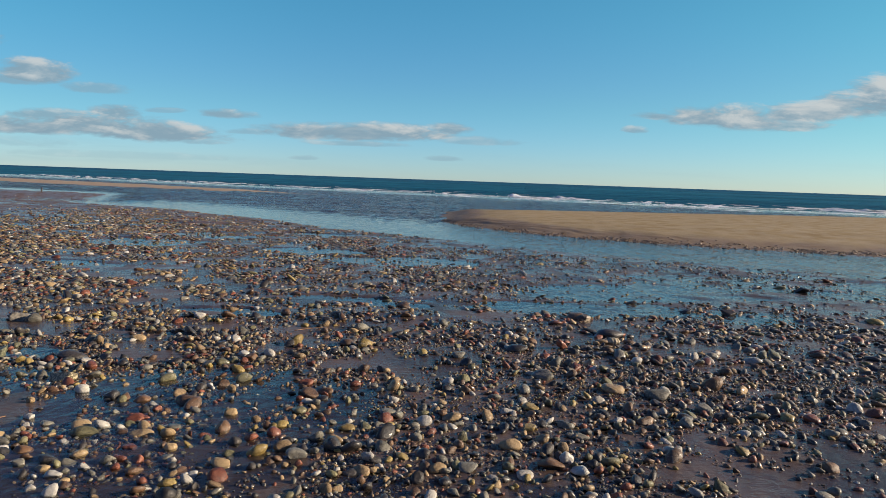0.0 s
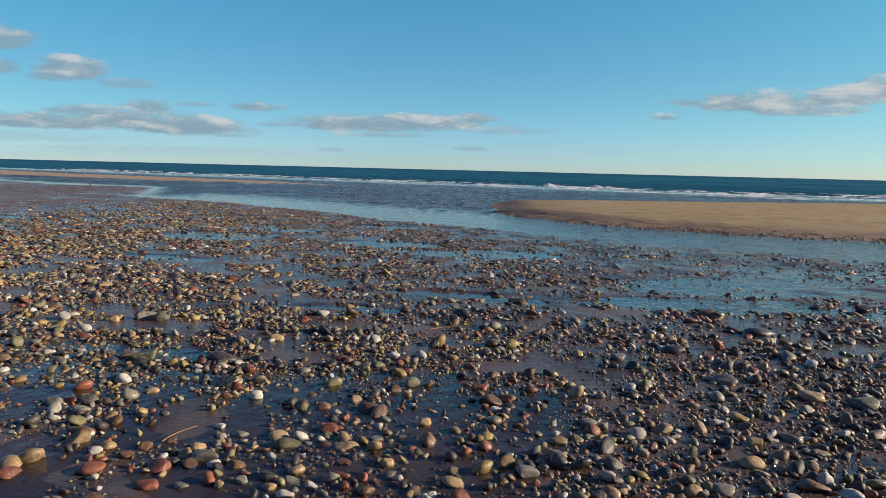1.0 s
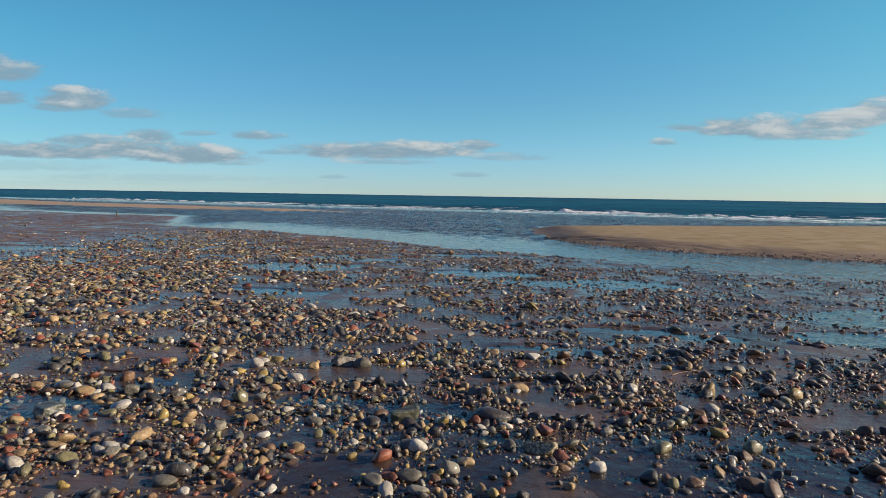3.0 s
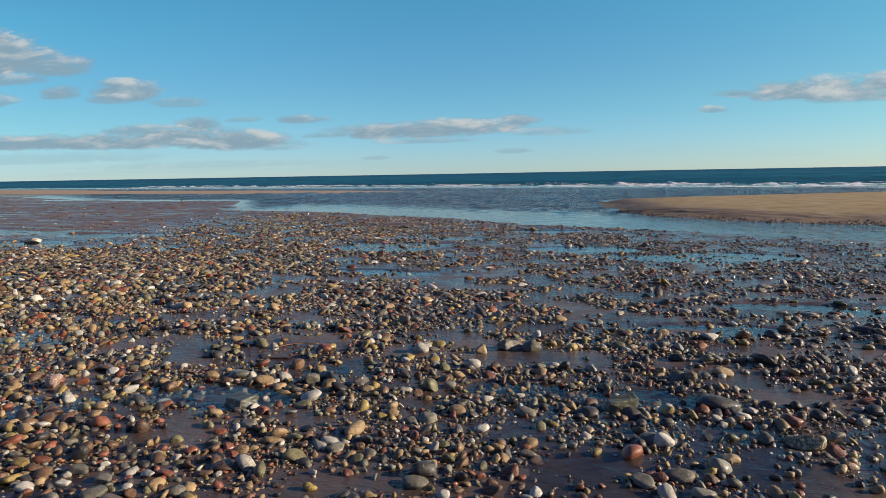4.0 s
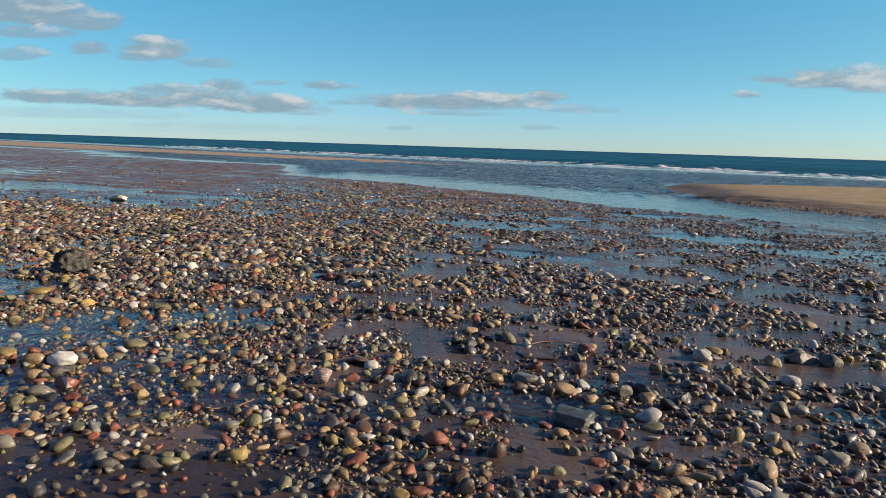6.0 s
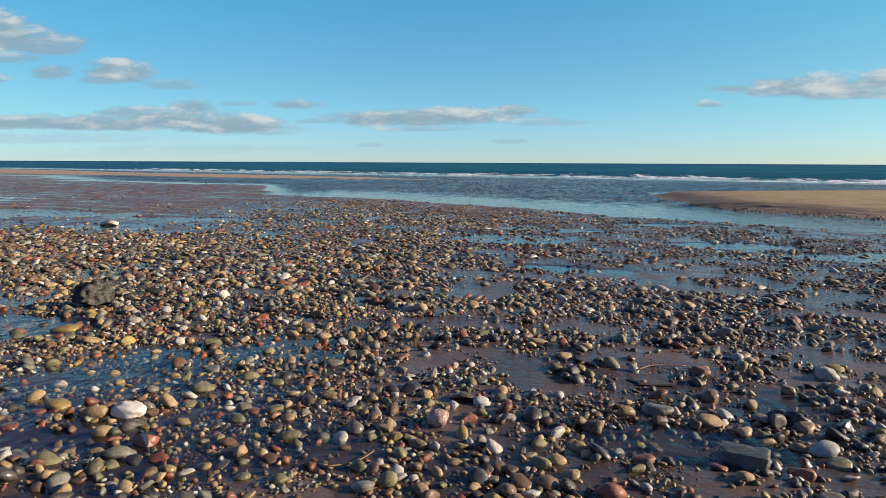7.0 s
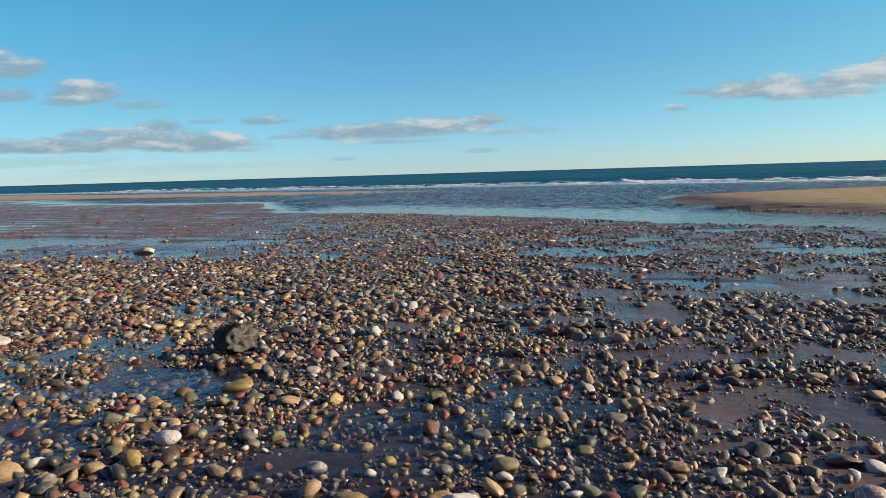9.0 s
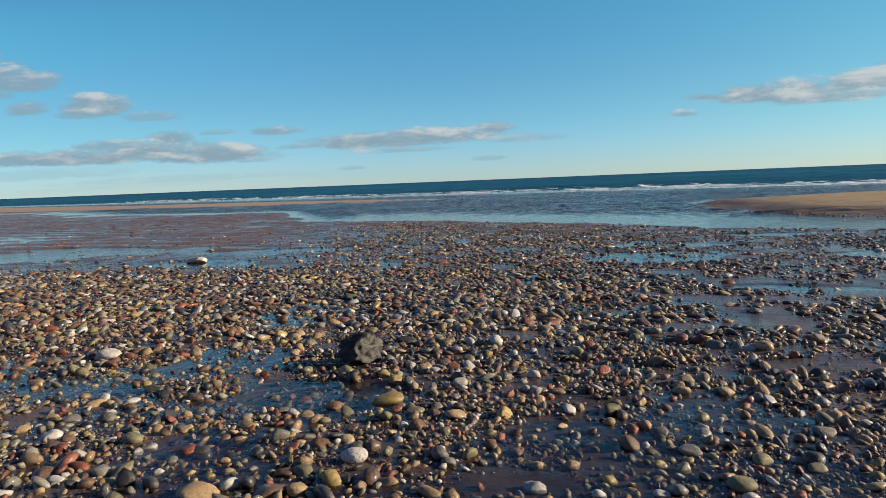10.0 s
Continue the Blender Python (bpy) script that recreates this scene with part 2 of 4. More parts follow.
def sea_material():
    mat, n = material("sea_water")
    p = world_place(n)
    s = n.node("ShaderNodeSeparateXYZ")
    n.put(s.inputs[0], p)
    far = n.step(s.outputs[1], 60.0, 900.0)
    chop = n.noise(n.vec(n.m("MULTIPLY", s.outputs[0], 0.35), s.outputs[1]), 0.9, 4.0, 0.6, 0.4)
    swell = n.noise(n.vec(n.m("MULTIPLY", s.outputs[0], 0.12), s.outputs[1]), 0.11, 4.0, 0.6)
    patch = n.noise(n.vec(n.m("MULTIPLY", s.outputs[0], 0.2), s.outputs[1]), 0.02, 4.0)
    col = n.mix(far, (0.010, 0.118, 0.185, 1), (0.005, 0.072, 0.150, 1))
    col = n.mix(n.step(patch, 0.35, 0.65), col, n.mix(0.45, col, (0.002, 0.02, 0.035, 1)))
    nor = n.bump(chop, 1.0, 0.9, n.bump(swell, 1.0, 2.2))
    body, gleam, both = n.node("ShaderNodeBsdfDiffuse"), n.node("ShaderNodeBsdfGlossy"), n.node("ShaderNodeMixShader")
    n.put(body.inputs["Color"], col), n.put(body.inputs["Normal"], nor)
    n.put(gleam.inputs["Normal"], nor)
    gleam.inputs["Roughness"].default_value = 0.25
    both.inputs[0].default_value = 0.13
    n.t.links.new(body.outputs[0], both.inputs[1]), n.t.links.new(gleam.outputs[0], both.inputs[2])
    n.t.links.new(both.outputs[0], n.out.inputs[0])
    n.t.nodes.remove(n.b)
    return mat


def foam_material():
    mat, n = material("foam")
    p = world_place(n)
    n.put(n.b.inputs["Base Color"], n.mix(n.step(n.noise(p, 1.7, 4.0), 0.35, 0.65), (0.50, 0.57, 0.61, 1), (0.76, 0.81, 0.84, 1)))
    n.b.inputs["Roughness"].default_value = 0.8
    n.put(n.b.inputs["Normal"], n.bump(n.noise(p, 7.0, 4.0), 0.8, 0.1))
    return mat


def stone_material(name, dark, light, loose, fleck=(0.03, 0.028, 0.026), fleck_share=0.25, gloss=0.32):
    """A family of beach stone. loose: pieces of one joined mesh, told apart by island; otherwise by object."""
    mat, n = material(name)
    rnd = n.node("ShaderNodeNewGeometry").outputs["Random Per Island"] if loose else n.node("ShaderNodeObjectInfo").outputs["Random"]
    p = world_place(n)
    grain, mottle = n.noise(p, 260.0, 3.0, 0.7), n.noise(p, 42.0, 5.0, 0.65, 1.2)
    tone = n.m("ADD", n.m("MULTIPLY", rnd, 0.62), n.m("MULTIPLY", n.step(mottle, 0.38, 0.62), 0.38))
    col = n.mix(tone, (*dark, 1), (*light, 1))
    other, third = n.m("FRACT", n.m("MULTIPLY", rnd, 37.7)), n.m("FRACT", n.m("MULTIPLY", rnd, 91.3))
    col = n.mix(n.m("MULTIPLY", n.step(other, 0.6, 1.0), 0.15), col, n.mix(0.5, col, (0.10, 0.10, 0.095, 1)))
    col = n.mix(n.m("MULTIPLY", n.step(grain, 0.56, 0.72), fleck_share), col, (*fleck, 1))
    stain = n.step(n.noise(p, 75.0, 3.0, 0.6, 0.5), 0.57, 0.70)
    col = n.mix(n.m("MULTIPLY", stain, n.step(third, 0.2, 0.9, 0.1, 0.55)), col, n.mix(0.7, col, (*fleck, 1)))
    veins = n.m("MULTIPLY", n.step(n.noise(p, 24.0, 2.0, 0.5, 2.5), 0.62, 0.70), n.step(other, 0.45, 0.9, 0.0, 0.5))
    col = n.mix(veins, col, n.mix(0.5, col, (0.5, 0.46, 0.4, 1)))
    n.put(n.b.inputs["Base Color"], col)
    wet = n.step(n.m("ADD", third, n.m("MULTIPLY", n.m("SUBTRACT", mottle, 0.5), 0.8)), 0.72, 0.42)
    n.put(n.b.inputs["Roughness"], n.m("ADD", gloss + 0.12, n.m("MULTIPLY", grain, 0.12)))
    n.put(n.b.inputs["Coat Weight"], n.m("ADD", 0.06, n.m("MULTIPLY", wet, 0.50 if loose else 0.60)))
    n.b.inputs["Coat Roughness"].default_value = 0.14
    n.b.inputs["Coat IOR"].default_value = 1.36
    n.put(n.b.inputs["Normal"], n.bump(n.m("ADD", grain, n.m("MULTIPLY", mottle, 2.4)), 0.45, 0.0040))
    n.put(n.b.inputs["Coat Normal"], n.bump(mottle, 0.35, 0.0040))
    return mat


SAND, POOL, SEA, FOAM = sand_material(), pool_material(), sea_material(), foam_material()
# name, dark and light tone, share of all stones, gloss, words
FAMILIES = [
    ("grey", (0.072, 0.068, 0.052), (0.30, 0.28, 0.215), 0.19, 0.36, "smooth mid-grey rounded beach pebble on wet sand"),
    ("dark", (0.014, 0.013, 0.012), (0.075, 0.064, 0.055), 0.17, 0.24, "wet dark slate-grey rounded pebble on wet sand"),
    ("brown", (0.046, 0.025, 0.013), (0.23, 0.122, 0.055), 0.19, 0.28, "wet brown sandstone pebble on wet sand"),
    ("tan", (0.16, 0.100, 0.045), (0.53, 0.375, 0.190), 0.18, 0.44, "tan sandstone pebble with dry top on wet sand"),
    ("red", (0.095, 0.024, 0.012), (0.36, 0.115, 0.055), 0.11, 0.28, "wet brick-red sandstone pebble on wet sand"),
    ("white", (0.30, 0.28, 0.24), (0.68, 0.65, 0.57), 0.08, 0.5, "pale cream-white pebble with dry top on wet sand"),
    ("yellow", (0.18, 0.115, 0.025), (0.46, 0.34, 0.10), 0.03, 0.32, "yellow-ochre quartz pebble on wet sand"),
    ("olive", (0.062, 0.058, 0.028), (0.27, 0.245, 0.115), 0.06, 0.4, "olive-grey flattened stone on wet sand"),
]
LOOSE = [stone_material(f"loose_{f[0]}_stone", [0.66 * c for c in f[1]], [0.73 * c for c in f[2]], True, gloss=f[4] + 0.10) for f in FAMILIES]
SINGLE = [stone_material(f"{f[0]}_stone", [0.68 * c for c in f[1]], [0.74 * c for c in f[2]], False, gloss=f[4] + 0.12) for f in FAMILIES]


# ---------------------------------------------------------------- the lie of the land
def hashed(ix, iy, seed):
    h = (ix.astype(np.int64) * 374761393 + iy.astype(np.int64) * 668265263 + seed * 974711) & 0x7FFFFFFF
    h = ((h ^ (h >> 13)) * 1274126177) & 0x7FFFFFFF
    return ((h ^ (h >> 16)) & 0xFFFF) / 65535.0


def value_noise(x, y, size, seed):
    x, y = np.asarray(x, float) / size, np.asarray(y, float) / size
    ix, iy = np.floor(x), np.floor(y)
    fx, fy = x - ix, y - iy
    fx, fy = fx * fx * (3 - 2 * fx), fy * fy * (3 - 2 * fy)
    a, b = hashed(ix, iy, seed), hashed(ix + 1, iy, seed)
    c, d = hashed(ix, iy + 1, seed), hashed(ix + 1, iy + 1, seed)
    return (a + (b - a) * fx) * (1 - fy) + (c + (d - c) * fx) * fy


def fbm(x, y, size, seed, octaves=4):
    total, amp, norm = 0.0, 1.0, 0.0
    for k in range(octaves):
        total = total + amp * value_noise(x, y, size / 2**k, seed + 17 * k)
        norm, amp = norm + amp, amp * 0.5
    return total / norm - 0.5


def smooth(v, lo, hi):
    v = np.clip((v - lo) / (hi - lo), 0, 1)
    return v * v * (3 - 2 * v)


def curve(x, pairs):
    return np.interp(x, [p[0] for p in pairs], [p[1] for p in pairs])


# Where the stones end and the lagoon begins; the sandbank's two edges; the far bar's two edges.
SHORE = [(-90, 62), (-50, 53), (-41, 45), (-36, 40.5), (-28, 38), (-24.6, 37.4), (-21.4, 35.8), (-19.5, 31), (-17.8, 28.2), (-17, 25.8), (-11.5, 23.5), (-7.7, 20.5),
         (-5.6, 18.8), (-4.0, 17.1), (-2.4, 16.1), (-0.8, 15.1), (0.9, 13.7), (2.5, 12.7), (5, 11.4), (9, 10.6), (40, 7)]
BANK_NEAR = [(-1.4, 28.0), (-1.2, 24.0), (-0.9, 22.0), (-0.4, 20.5), (0.7, 18.8), (1.9, 17.4), (3.4, 16.6), (5.2, 15.7), (7.0, 15.1), (9.5, 14.55), (20, 12.6), (80, 6)]
BANK_FAR = [(-1.5, 29.5), (0, 31), (1.9, 32), (4.8, 33.5), (11.7, 36), (20, 39), (80, 50)]
BAR_NEAR = [(-120, 73), (-60, 60), (-48, 56), (-31, 52), (-21, 50.0), (-12, 50.5)]
BAR_FAR = [(-120, 104), (-70, 82), (-53, 71), (-33, 64), (-22, 58.5), (-12, 50.6)]
# Pools among the stones: x, y, half sizes along x and y, depth.
NEAR_POOLS = [(-7.95, 3.5, 0.24, 0.10, 0.02), (-9.95, 4.4, 0.25, 0.23, 0.03), (-10.05, 5, 0.22, 0.1, 0.02), (-11, 7.25, 0.43, 0.18, 0.02),
              (-10.9, 5.3, 0.22, 0.09, 0.02), (-3, 4.1, 0.4, 0.12, 0.02), (-3.7, 4.2, 0.25, 0.09, 0.02), (-2.8, 3.7, 0.22, 0.07, 0.02), (-3.45, 3.3, 0.22, 0.07, 0.02),
              (-8.05, 5.75, 0.36, 0.13, 0.02), (-1.5, 6.7, 0.43, 0.14, 0.02), (-5.35, 3.88, 0.34, 0.15, 0.03)]
POOLS = NEAR_POOLS + [(-6.2, 11.6, 1.0, 0.9, 0.02), (-5.9, 13.7, 0.9, 0.6, 0.02), (-8.1, 16.8, 1.4, 0.6, 0.03), (-3.8, 14.8, 1.0, 0.35, 0.03), (-2.8, 11.3, 0.9, 0.4, 0.03),
         (-1.7, 10.3, 1.6, 0.6, 0.02), (-10.9, 7.3, 0.55, 0.3, 0.03), (-9.5, 5.2, 0.5, 0.22, 0.035), (-10.5, 8.1, 0.4, 0.3, 0.02),
         (1.6, 8.1, 1.9, 0.8, 0.012), (4.6, 9.2, 2.4, 1.3, 0.013), (8.5, 10.6, 3.0, 1.8, 0.014), (0.9, 6.6, 1.5, 0.32, 0.018), (2.8, 6.6, 0.9, 0.5, 0.016), (-1.1, 6.25, 0.8, 0.28, 0.010),
         (-20.5, 14.7, 5.2, 1.35, 0.05), (-14.6, 14.2, 2.6, 0.5, 0.03), (-18.6, 27.4, 2.0, 1.1, 0.06), (-27, 20, 6, 1.5, 0.04), (-2.3, 5.7, 0.5, 0.2, 0.02),
         (-5.8, 8.6, 0.8, 0.25, 0.02)]


BARE = [(-5.4, 5.3, 0.5, 0.45), (-5.3, 4.9, 0.4, 0.25), (-6.5, 6.1, 0.4, 0.25), (-0.6, 6.0, 0.8, 0.3), (-2.4, 5.5, 0.5, 0.25), (0.6, 9.2, 1.2, 0.4), (3.4, 7.9, 0.9, 0.3),
        (-8.0, 13.0, 1.2, 0.8)]


def water_level(y):
    return curve(y, [(-8, 0.12), (3, 0.0), (10.5, -0.12), (18, -0.17), (30, -0.26), (33, -0.27)])


def lie(x, y):
    """Height of the sand over the water level, how dry it is and how rippled, at arrays of places."""
    x, y = np.asarray(x, float), np.asarray(y, float)
    e = y - curve(x, SHORE) + 1.1 * fbm(x, y, 2.4, 5) + 0.5 * fbm(x, y, 0.7, 6)
    field = 0.0115 + 0.036 * fbm(x, y, 1.5, 11) + 0.018 * fbm(x, y, 0.4, 12, 3) + 0.044 * smooth(-x, 4, 8) * fbm(x * 0.6, y, 0.45, 13, 3)
    field = field - 0.011 * (1 - smooth(y + 0.21 * x, 2.7, 4.4))
    for px, py, ax, ay, depth in POOLS:
        q = ((x - px) / ax) ** 2 + ((y - py) / ay) ** 2 + 5.0 * fbm(x * 0.6, y, 0.6, 21)
        field = field - (depth + 0.002 + 0.02 * (px < -13)) * smooth(1.45 - q, 0.0, 0.9)
    flats = smooth(-x - 0.28 * (y - 14), 10.5, 15.0) * smooth(y, 12.0, 16.0)
    margin = smooth(e, -6.5, -2.0) * smooth(-x, 3.0, 7.0)
    warp = 1.6 * fbm(x, y, 1.1, 31) + 0.5 * fbm(x, y, 0.35, 33)
    waves = np.sin(2 * np.pi * (0.92 * y + 0.35 * x) / 0.36 + 5.0 * warp)
    rippled = np.clip(np.maximum(flats, 0.7 * margin), 0, 1)
    mega = 1.2 * np.sin(2 * np.pi * (0.95 * y + 0.2 * x) / 1.05 + 6.0 * fbm(x, y, 2.4, 36, 3)) + 2.6 * fbm(x * 0.7, y, 0.62, 37, 3)
    field = field * (1 - 0.55 * rippled) + rippled * (0.006 * waves + 0.021 * mega + 0.007 - 0.008 * smooth(-x, 19, 26) + 0.018 * (1 - flats) + (0.02 + 0.02 * flats) * fbm(x * 0.5, y, 4.0, 35))
    for px, py, ax, ay in BARE:
        field = field + 0.016 * smooth(1.6 - ((x - px) / ax) ** 2 - ((y - py) / ay) ** 2, 0, 1.2)
    lagoon = -0.05 - 0.02 * np.clip(e, 0, 6)
    h = field + (lagoon - field) * smooth(e, -0.5, 0.9)
    near, far = curve(x, BANK_NEAR), curve(x, BANK_FAR)
    wob = 0.5 * fbm(x, y, 1.6, 41) + 0.25 * fbm(x, y, 0.4, 42)
    inn = np.minimum(np.minimum(y - near, far - y), (x + 1.25) * 1.5) + wob
    bank = -0.10 + 0.10 * smooth(inn, -0.9, 0.0) + 0.16 * smooth(inn, 0.0, 2.2) + 0.14 * smooth(inn, 0.6, 5.0)
    tip = 1 - smooth(x, 0.0, 4.0)
    scarp = smooth(inn, -0.1, 0.25) * (1 - smooth(inn - 1.3 * tip, 1.1, 2.4))
    bank = bank + 0.011 * scarp * np.sin(2 * np.pi * (0.75 * y + 0.6 * x) / 0.34 + 6 * warp)
    h = np.maximum(h, np.where(inn > -0.9, bank, -9.0))
    bn, bf = curve(x, BAR_NEAR), curve(x, BAR_FAR)
    inb = np.minimum(np.minimum(y - bn, bf - y), (-11.5 - x) * 0.5) + 0.9 * fbm(x, y, 3.0, 51)
    h = np.maximum(h, np.where(inb > -1.5, -0.10 + 0.10 * smooth(inb, -1.5, 0) + 0.13 * smooth(inb, 0, 6), -9.0))
    h = h - 0.9 * smooth(y - (67 - 0.4 * x), -6, 25) * (inb < 0)
    h = h + 0.05 * np.clip(0.5 - (y + 0.21 * x), 0, 40)
    dry = np.maximum(smooth(inn - 1.3 * tip + 0.9 * fbm(x, y, 0.8, 61), 0.5, 2.0), smooth(inb, 0.2, 1.0))
    dry = np.maximum(dry, 0.42 * scarp * smooth(inn, 0.1, 0.5))
    return h, np.clip(dry, 0, 1), np.clip(np.maximum(rippled, scarp), 0, 1)


def graded(lo, hi, fine, far_lo, far_hi, grow=1.09):
    mid = list(np.arange(lo, hi + fine / 2, fine))
    for way, end in ((-1, far_lo), (1, far_hi)):
        step, v = fine, (lo if way < 0 else hi)
        side = []
        while v * way < end * way:
            step *= grow
            v += way * step
            side.append(v)
        mid = side[::-1] + mid if way < 0 else mid + side
    return np.array(mid)


def sheet(name, mat, xs, ys, height, **attributes):
    """A mesh over the grid xs by ys; height and the attributes are arrays of that shape."""
    nx, ny = len(xs), len(ys)
    gx, gy = np.meshgrid(xs, ys)
    co = np.stack([gx, gy, height], -1).reshape(-1, 3) if xs.ndim == 1 else None
    i = np.arange(nx * ny).reshape(ny, nx)
    quads = np.stack([i[:-1, :-1], i[:-1, 1:], i[1:, 1:], i[1:, :-1]], -1).reshape(-1, 4)
    return solid(name, mat, co, quads, **attributes)


def solid(name, mat, co, faces, smooth_faces=True, **attributes):
    me = bpy.data.meshes.new(name)
    k = faces.shape[1]
    me.vertices.add(len(co)), me.loops.add(faces.size), me.polygons.add(len(faces))
    me.vertices.foreach_set("co", co.astype(np.float32).ravel())
    me.loops.foreach_set("vertex_index", faces.astype(np.int32).ravel())
    me.polygons.foreach_set("loop_start", np.arange(0, faces.size, k, dtype=np.int32))
    me.polygons.foreach_set("use_smooth", np.full(len(faces), smooth_faces))
    for key, values in attributes.items():
        me.attributes.new(key, "FLOAT", "POINT").data.foreach_set("value", np.asarray(values, np.float32).ravel())
    for m in (mat if isinstance(mat, list) else [mat]):
        me.materials.append(m)
    me.update(calc_edges=True)
    return new(name, me)


def stages(*rows, last):
    """Grid lines in stretches: each row is where a stretch starts and its step."""
    out = []
    for (a, step), b in zip(rows, [r[0] for r in rows[1:]] + [last]):
        out.append(np.arange(a, b - step / 3, step))
    return np.concatenate(out + [[last]])


xs = np.concatenate([-np.geomspace(5200, 36, 46)[:-1], stages((-36, 0.2), (-13, 0.075), (6, 0.2), last=14.0), np.geomspace(14, 5200, 50)[1:]])
ys = np.concatenate([[-60, -30, -15, -8, -4, -2, -1], stages((0, 0.2), (1.4, 0.055), (10, 0.09), (36, 0.5), last=110.0), np.geomspace(110, 3300, 24)[1:]])
gx, gy = np.meshgrid(xs, ys)
h, dry, rippled = lie(gx, gy)
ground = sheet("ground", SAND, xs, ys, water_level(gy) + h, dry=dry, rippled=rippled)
tagged(ground, "wet brown tidal sand with pools and a dry ochre sandbank", "sand", kind="structure")

def surf_line(x):
    return 67 - 0.4 * x + 4 * fbm(x, x * 0 + 3.0, 40, 71)


wx = graded(-19, 9, 0.10, -160, 110, 1.12)
wy = np.concatenate([np.arange(-7, 13, 1.0), np.arange(13, 48, 0.115), np.arange(48, 130, 0.8)])
gx, gy = np.meshgrid(wx, wy)
past = gy - curve(gx, SHORE)
windy = np.where(gx > -16, smooth(past, 3.0, 10.0), smooth(past, 1.0, 4.0))
windy = windy * np.where(gx > -0.75, smooth(curve(gx, BANK_NEAR) - gy, 0.3, 3.5) + smooth(gy - curve(gx, BANK_FAR), 0.0, 3.0), 1.0)
windy = np.maximum(windy, 0.10 * smooth(gx, -0.5, 2.0))
windy = windy * (1 - 0.9 * smooth(gy - surf_line(gx), -13.0, -8.0))
chop = windy * (0.125 * fbm(gx * 3.2, gy * 0.9, 1.0, 91, 1) + 0.036 * fbm(gx, gy, 0.5, 92, 2))
sunk = 0.5 * smooth(gy - surf_line(gx), 0.0, 4.0)
water = sheet("water", POOL, wx, wy, water_level(gy) + chop - sunk, windy=windy, deep=smooth(past, 0.5, 8))
tagged(water, "shallow rippled tidal lagoon and pools reflecting blue sky", "water", kind="structure")


# The open sea from the surf to the horizon, with low swell.
sx = graded(-60, 45, 1.0, -5200, 5200, 1.12)
sd = graded(0, 40, 0.45, -0.1, 3200, 1.06)
gx, gd = np.meshgrid(sx, sd)
gy = np.clip(surf_line(np.clip(gx, -120, 90)), 31, 120) + 1.0 + gd
swell = 0.16 * np.sin(2 * np.pi * (gd + 5 * fbm(gx, gy, 26, 81)) / 11.0) * smooth(gd, 1.5, 8.0) * (0.6 + 1.4 * (0.5 + fbm(gx, gy, 30, 82)))
i = np.arange(gx.size).reshape(gx.shape)
quads = np.stack([i[:-1, :-1], i[:-1, 1:], i[1:, 1:], i[1:, :-1]], -1).reshape(-1, 4)
sea = solid("sea", SEA, np.stack([gx, gy, -0.296 + swell * (1 - smooth(gd, 200, 600))], -1).reshape(-1, 3), quads)
tagged(sea, "deep blue-green open sea with low swell", "sea", kind="structure")


def breaker(away, x0, x1, high, wide, seed, gaps):
    """A line of white water: a lumpy broken ridge along the surf. What lies under the sea's face is left out."""
    along, across = np.arange(x0, x1, 0.16), np.linspace(-1, 1, 9)
    gx, gc = np.meshgrid(along, across)
    mid = surf_line(gx) + away + 1.6 * fbm(gx, gx * 0, 7, seed + 3) + 0.5 * fbm(gx, gx * 0, 1.5, seed + 4)
    power = np.clip(0.5 + 1.7 * fbm(gx, gx * 0 + seed, 12, seed) + 1.6 * fbm(gx, gx * 0, 1.3, seed + 1), 0, 1.3) - gaps
    lump = 0.8 + 1.9 * fbm(gx * 0.8, gc * wide, 0.30, seed + 2, 3)
    power = np.minimum(power, 0.95) * (0.62 + 0.38 * smooth(gx, -35, 8))
    up = np.maximum(power, -0.3) * (1 - gc**2) * lump
    y = mid + gc * wide * (0.4 + 0.6 * np.clip(power, 0.1, 1))
    i = np.arange(gx.size).reshape(gx.shape)
    quads = np.stack([i[:-1, :-1], i[:-1, 1:], i[1:, 1:], i[1:, :-1]], -1).reshape(-1, 4)
    quads = quads[up.ravel()[quads].max(1) > 0.05]
    ob = solid("breaking_wave", FOAM, np.stack([gx, y, -0.31 + high * up], -1).reshape(-1, 3), quads)
    return tagged(ob, "line of white breaking surf along the sea's edge", "wave", kind="stuff")


def wash():
    """Thin lacy foam left on the water between the breakers and the sand."""
    xs_, ds_ = np.arange(-75, 58, 0.2), np.arange(-12, 12, 0.3)
    gx, gd = np.meshgrid(xs_, ds_)
    gy = surf_line(gx) + gd
    lace = fbm(gx * 0.22, gd, 1.4, 191, 4) + 0.35 * fbm(gx, gd, 0.5, 192, 2) - 0.010 * np.abs(gd + 2) + 0.03 * smooth(gx, -10, 5)
    i = np.arange(gx.size).reshape(gx.shape)
    quads = np.stack([i[:-1, :-1], i[:-1, 1:], i[1:, 1:], i[1:, :-1]], -1).reshape(-1, 4)
    quads = quads[lace.ravel()[quads].min(1) > 0.10]
    sea_face = -0.240 + 0.09 * smooth(gd, 2, 6)
    return tagged(solid("foam", FOAM, np.stack([gx, gy, sea_face], -1).reshape(-1, 3), quads), "thin lacy sea foam drifting inside the surf", "foam", kind="stuff")


breaker(4.0, -75, 60, 0.14, 0.9, 101, 0.0)
breaker(0.5, -70, 55, 0.14, 0.9, 131, 0.20)
breaker(-4.0, -8, 55, 0.12, 0.9, 151, 0.25)
breaker(9.0, -90, 70, 0.40, 1.0, 171, 0.66)
breaker(17.0, -90, 70, 0.32, 1.0, 181, 0.80)
wash()


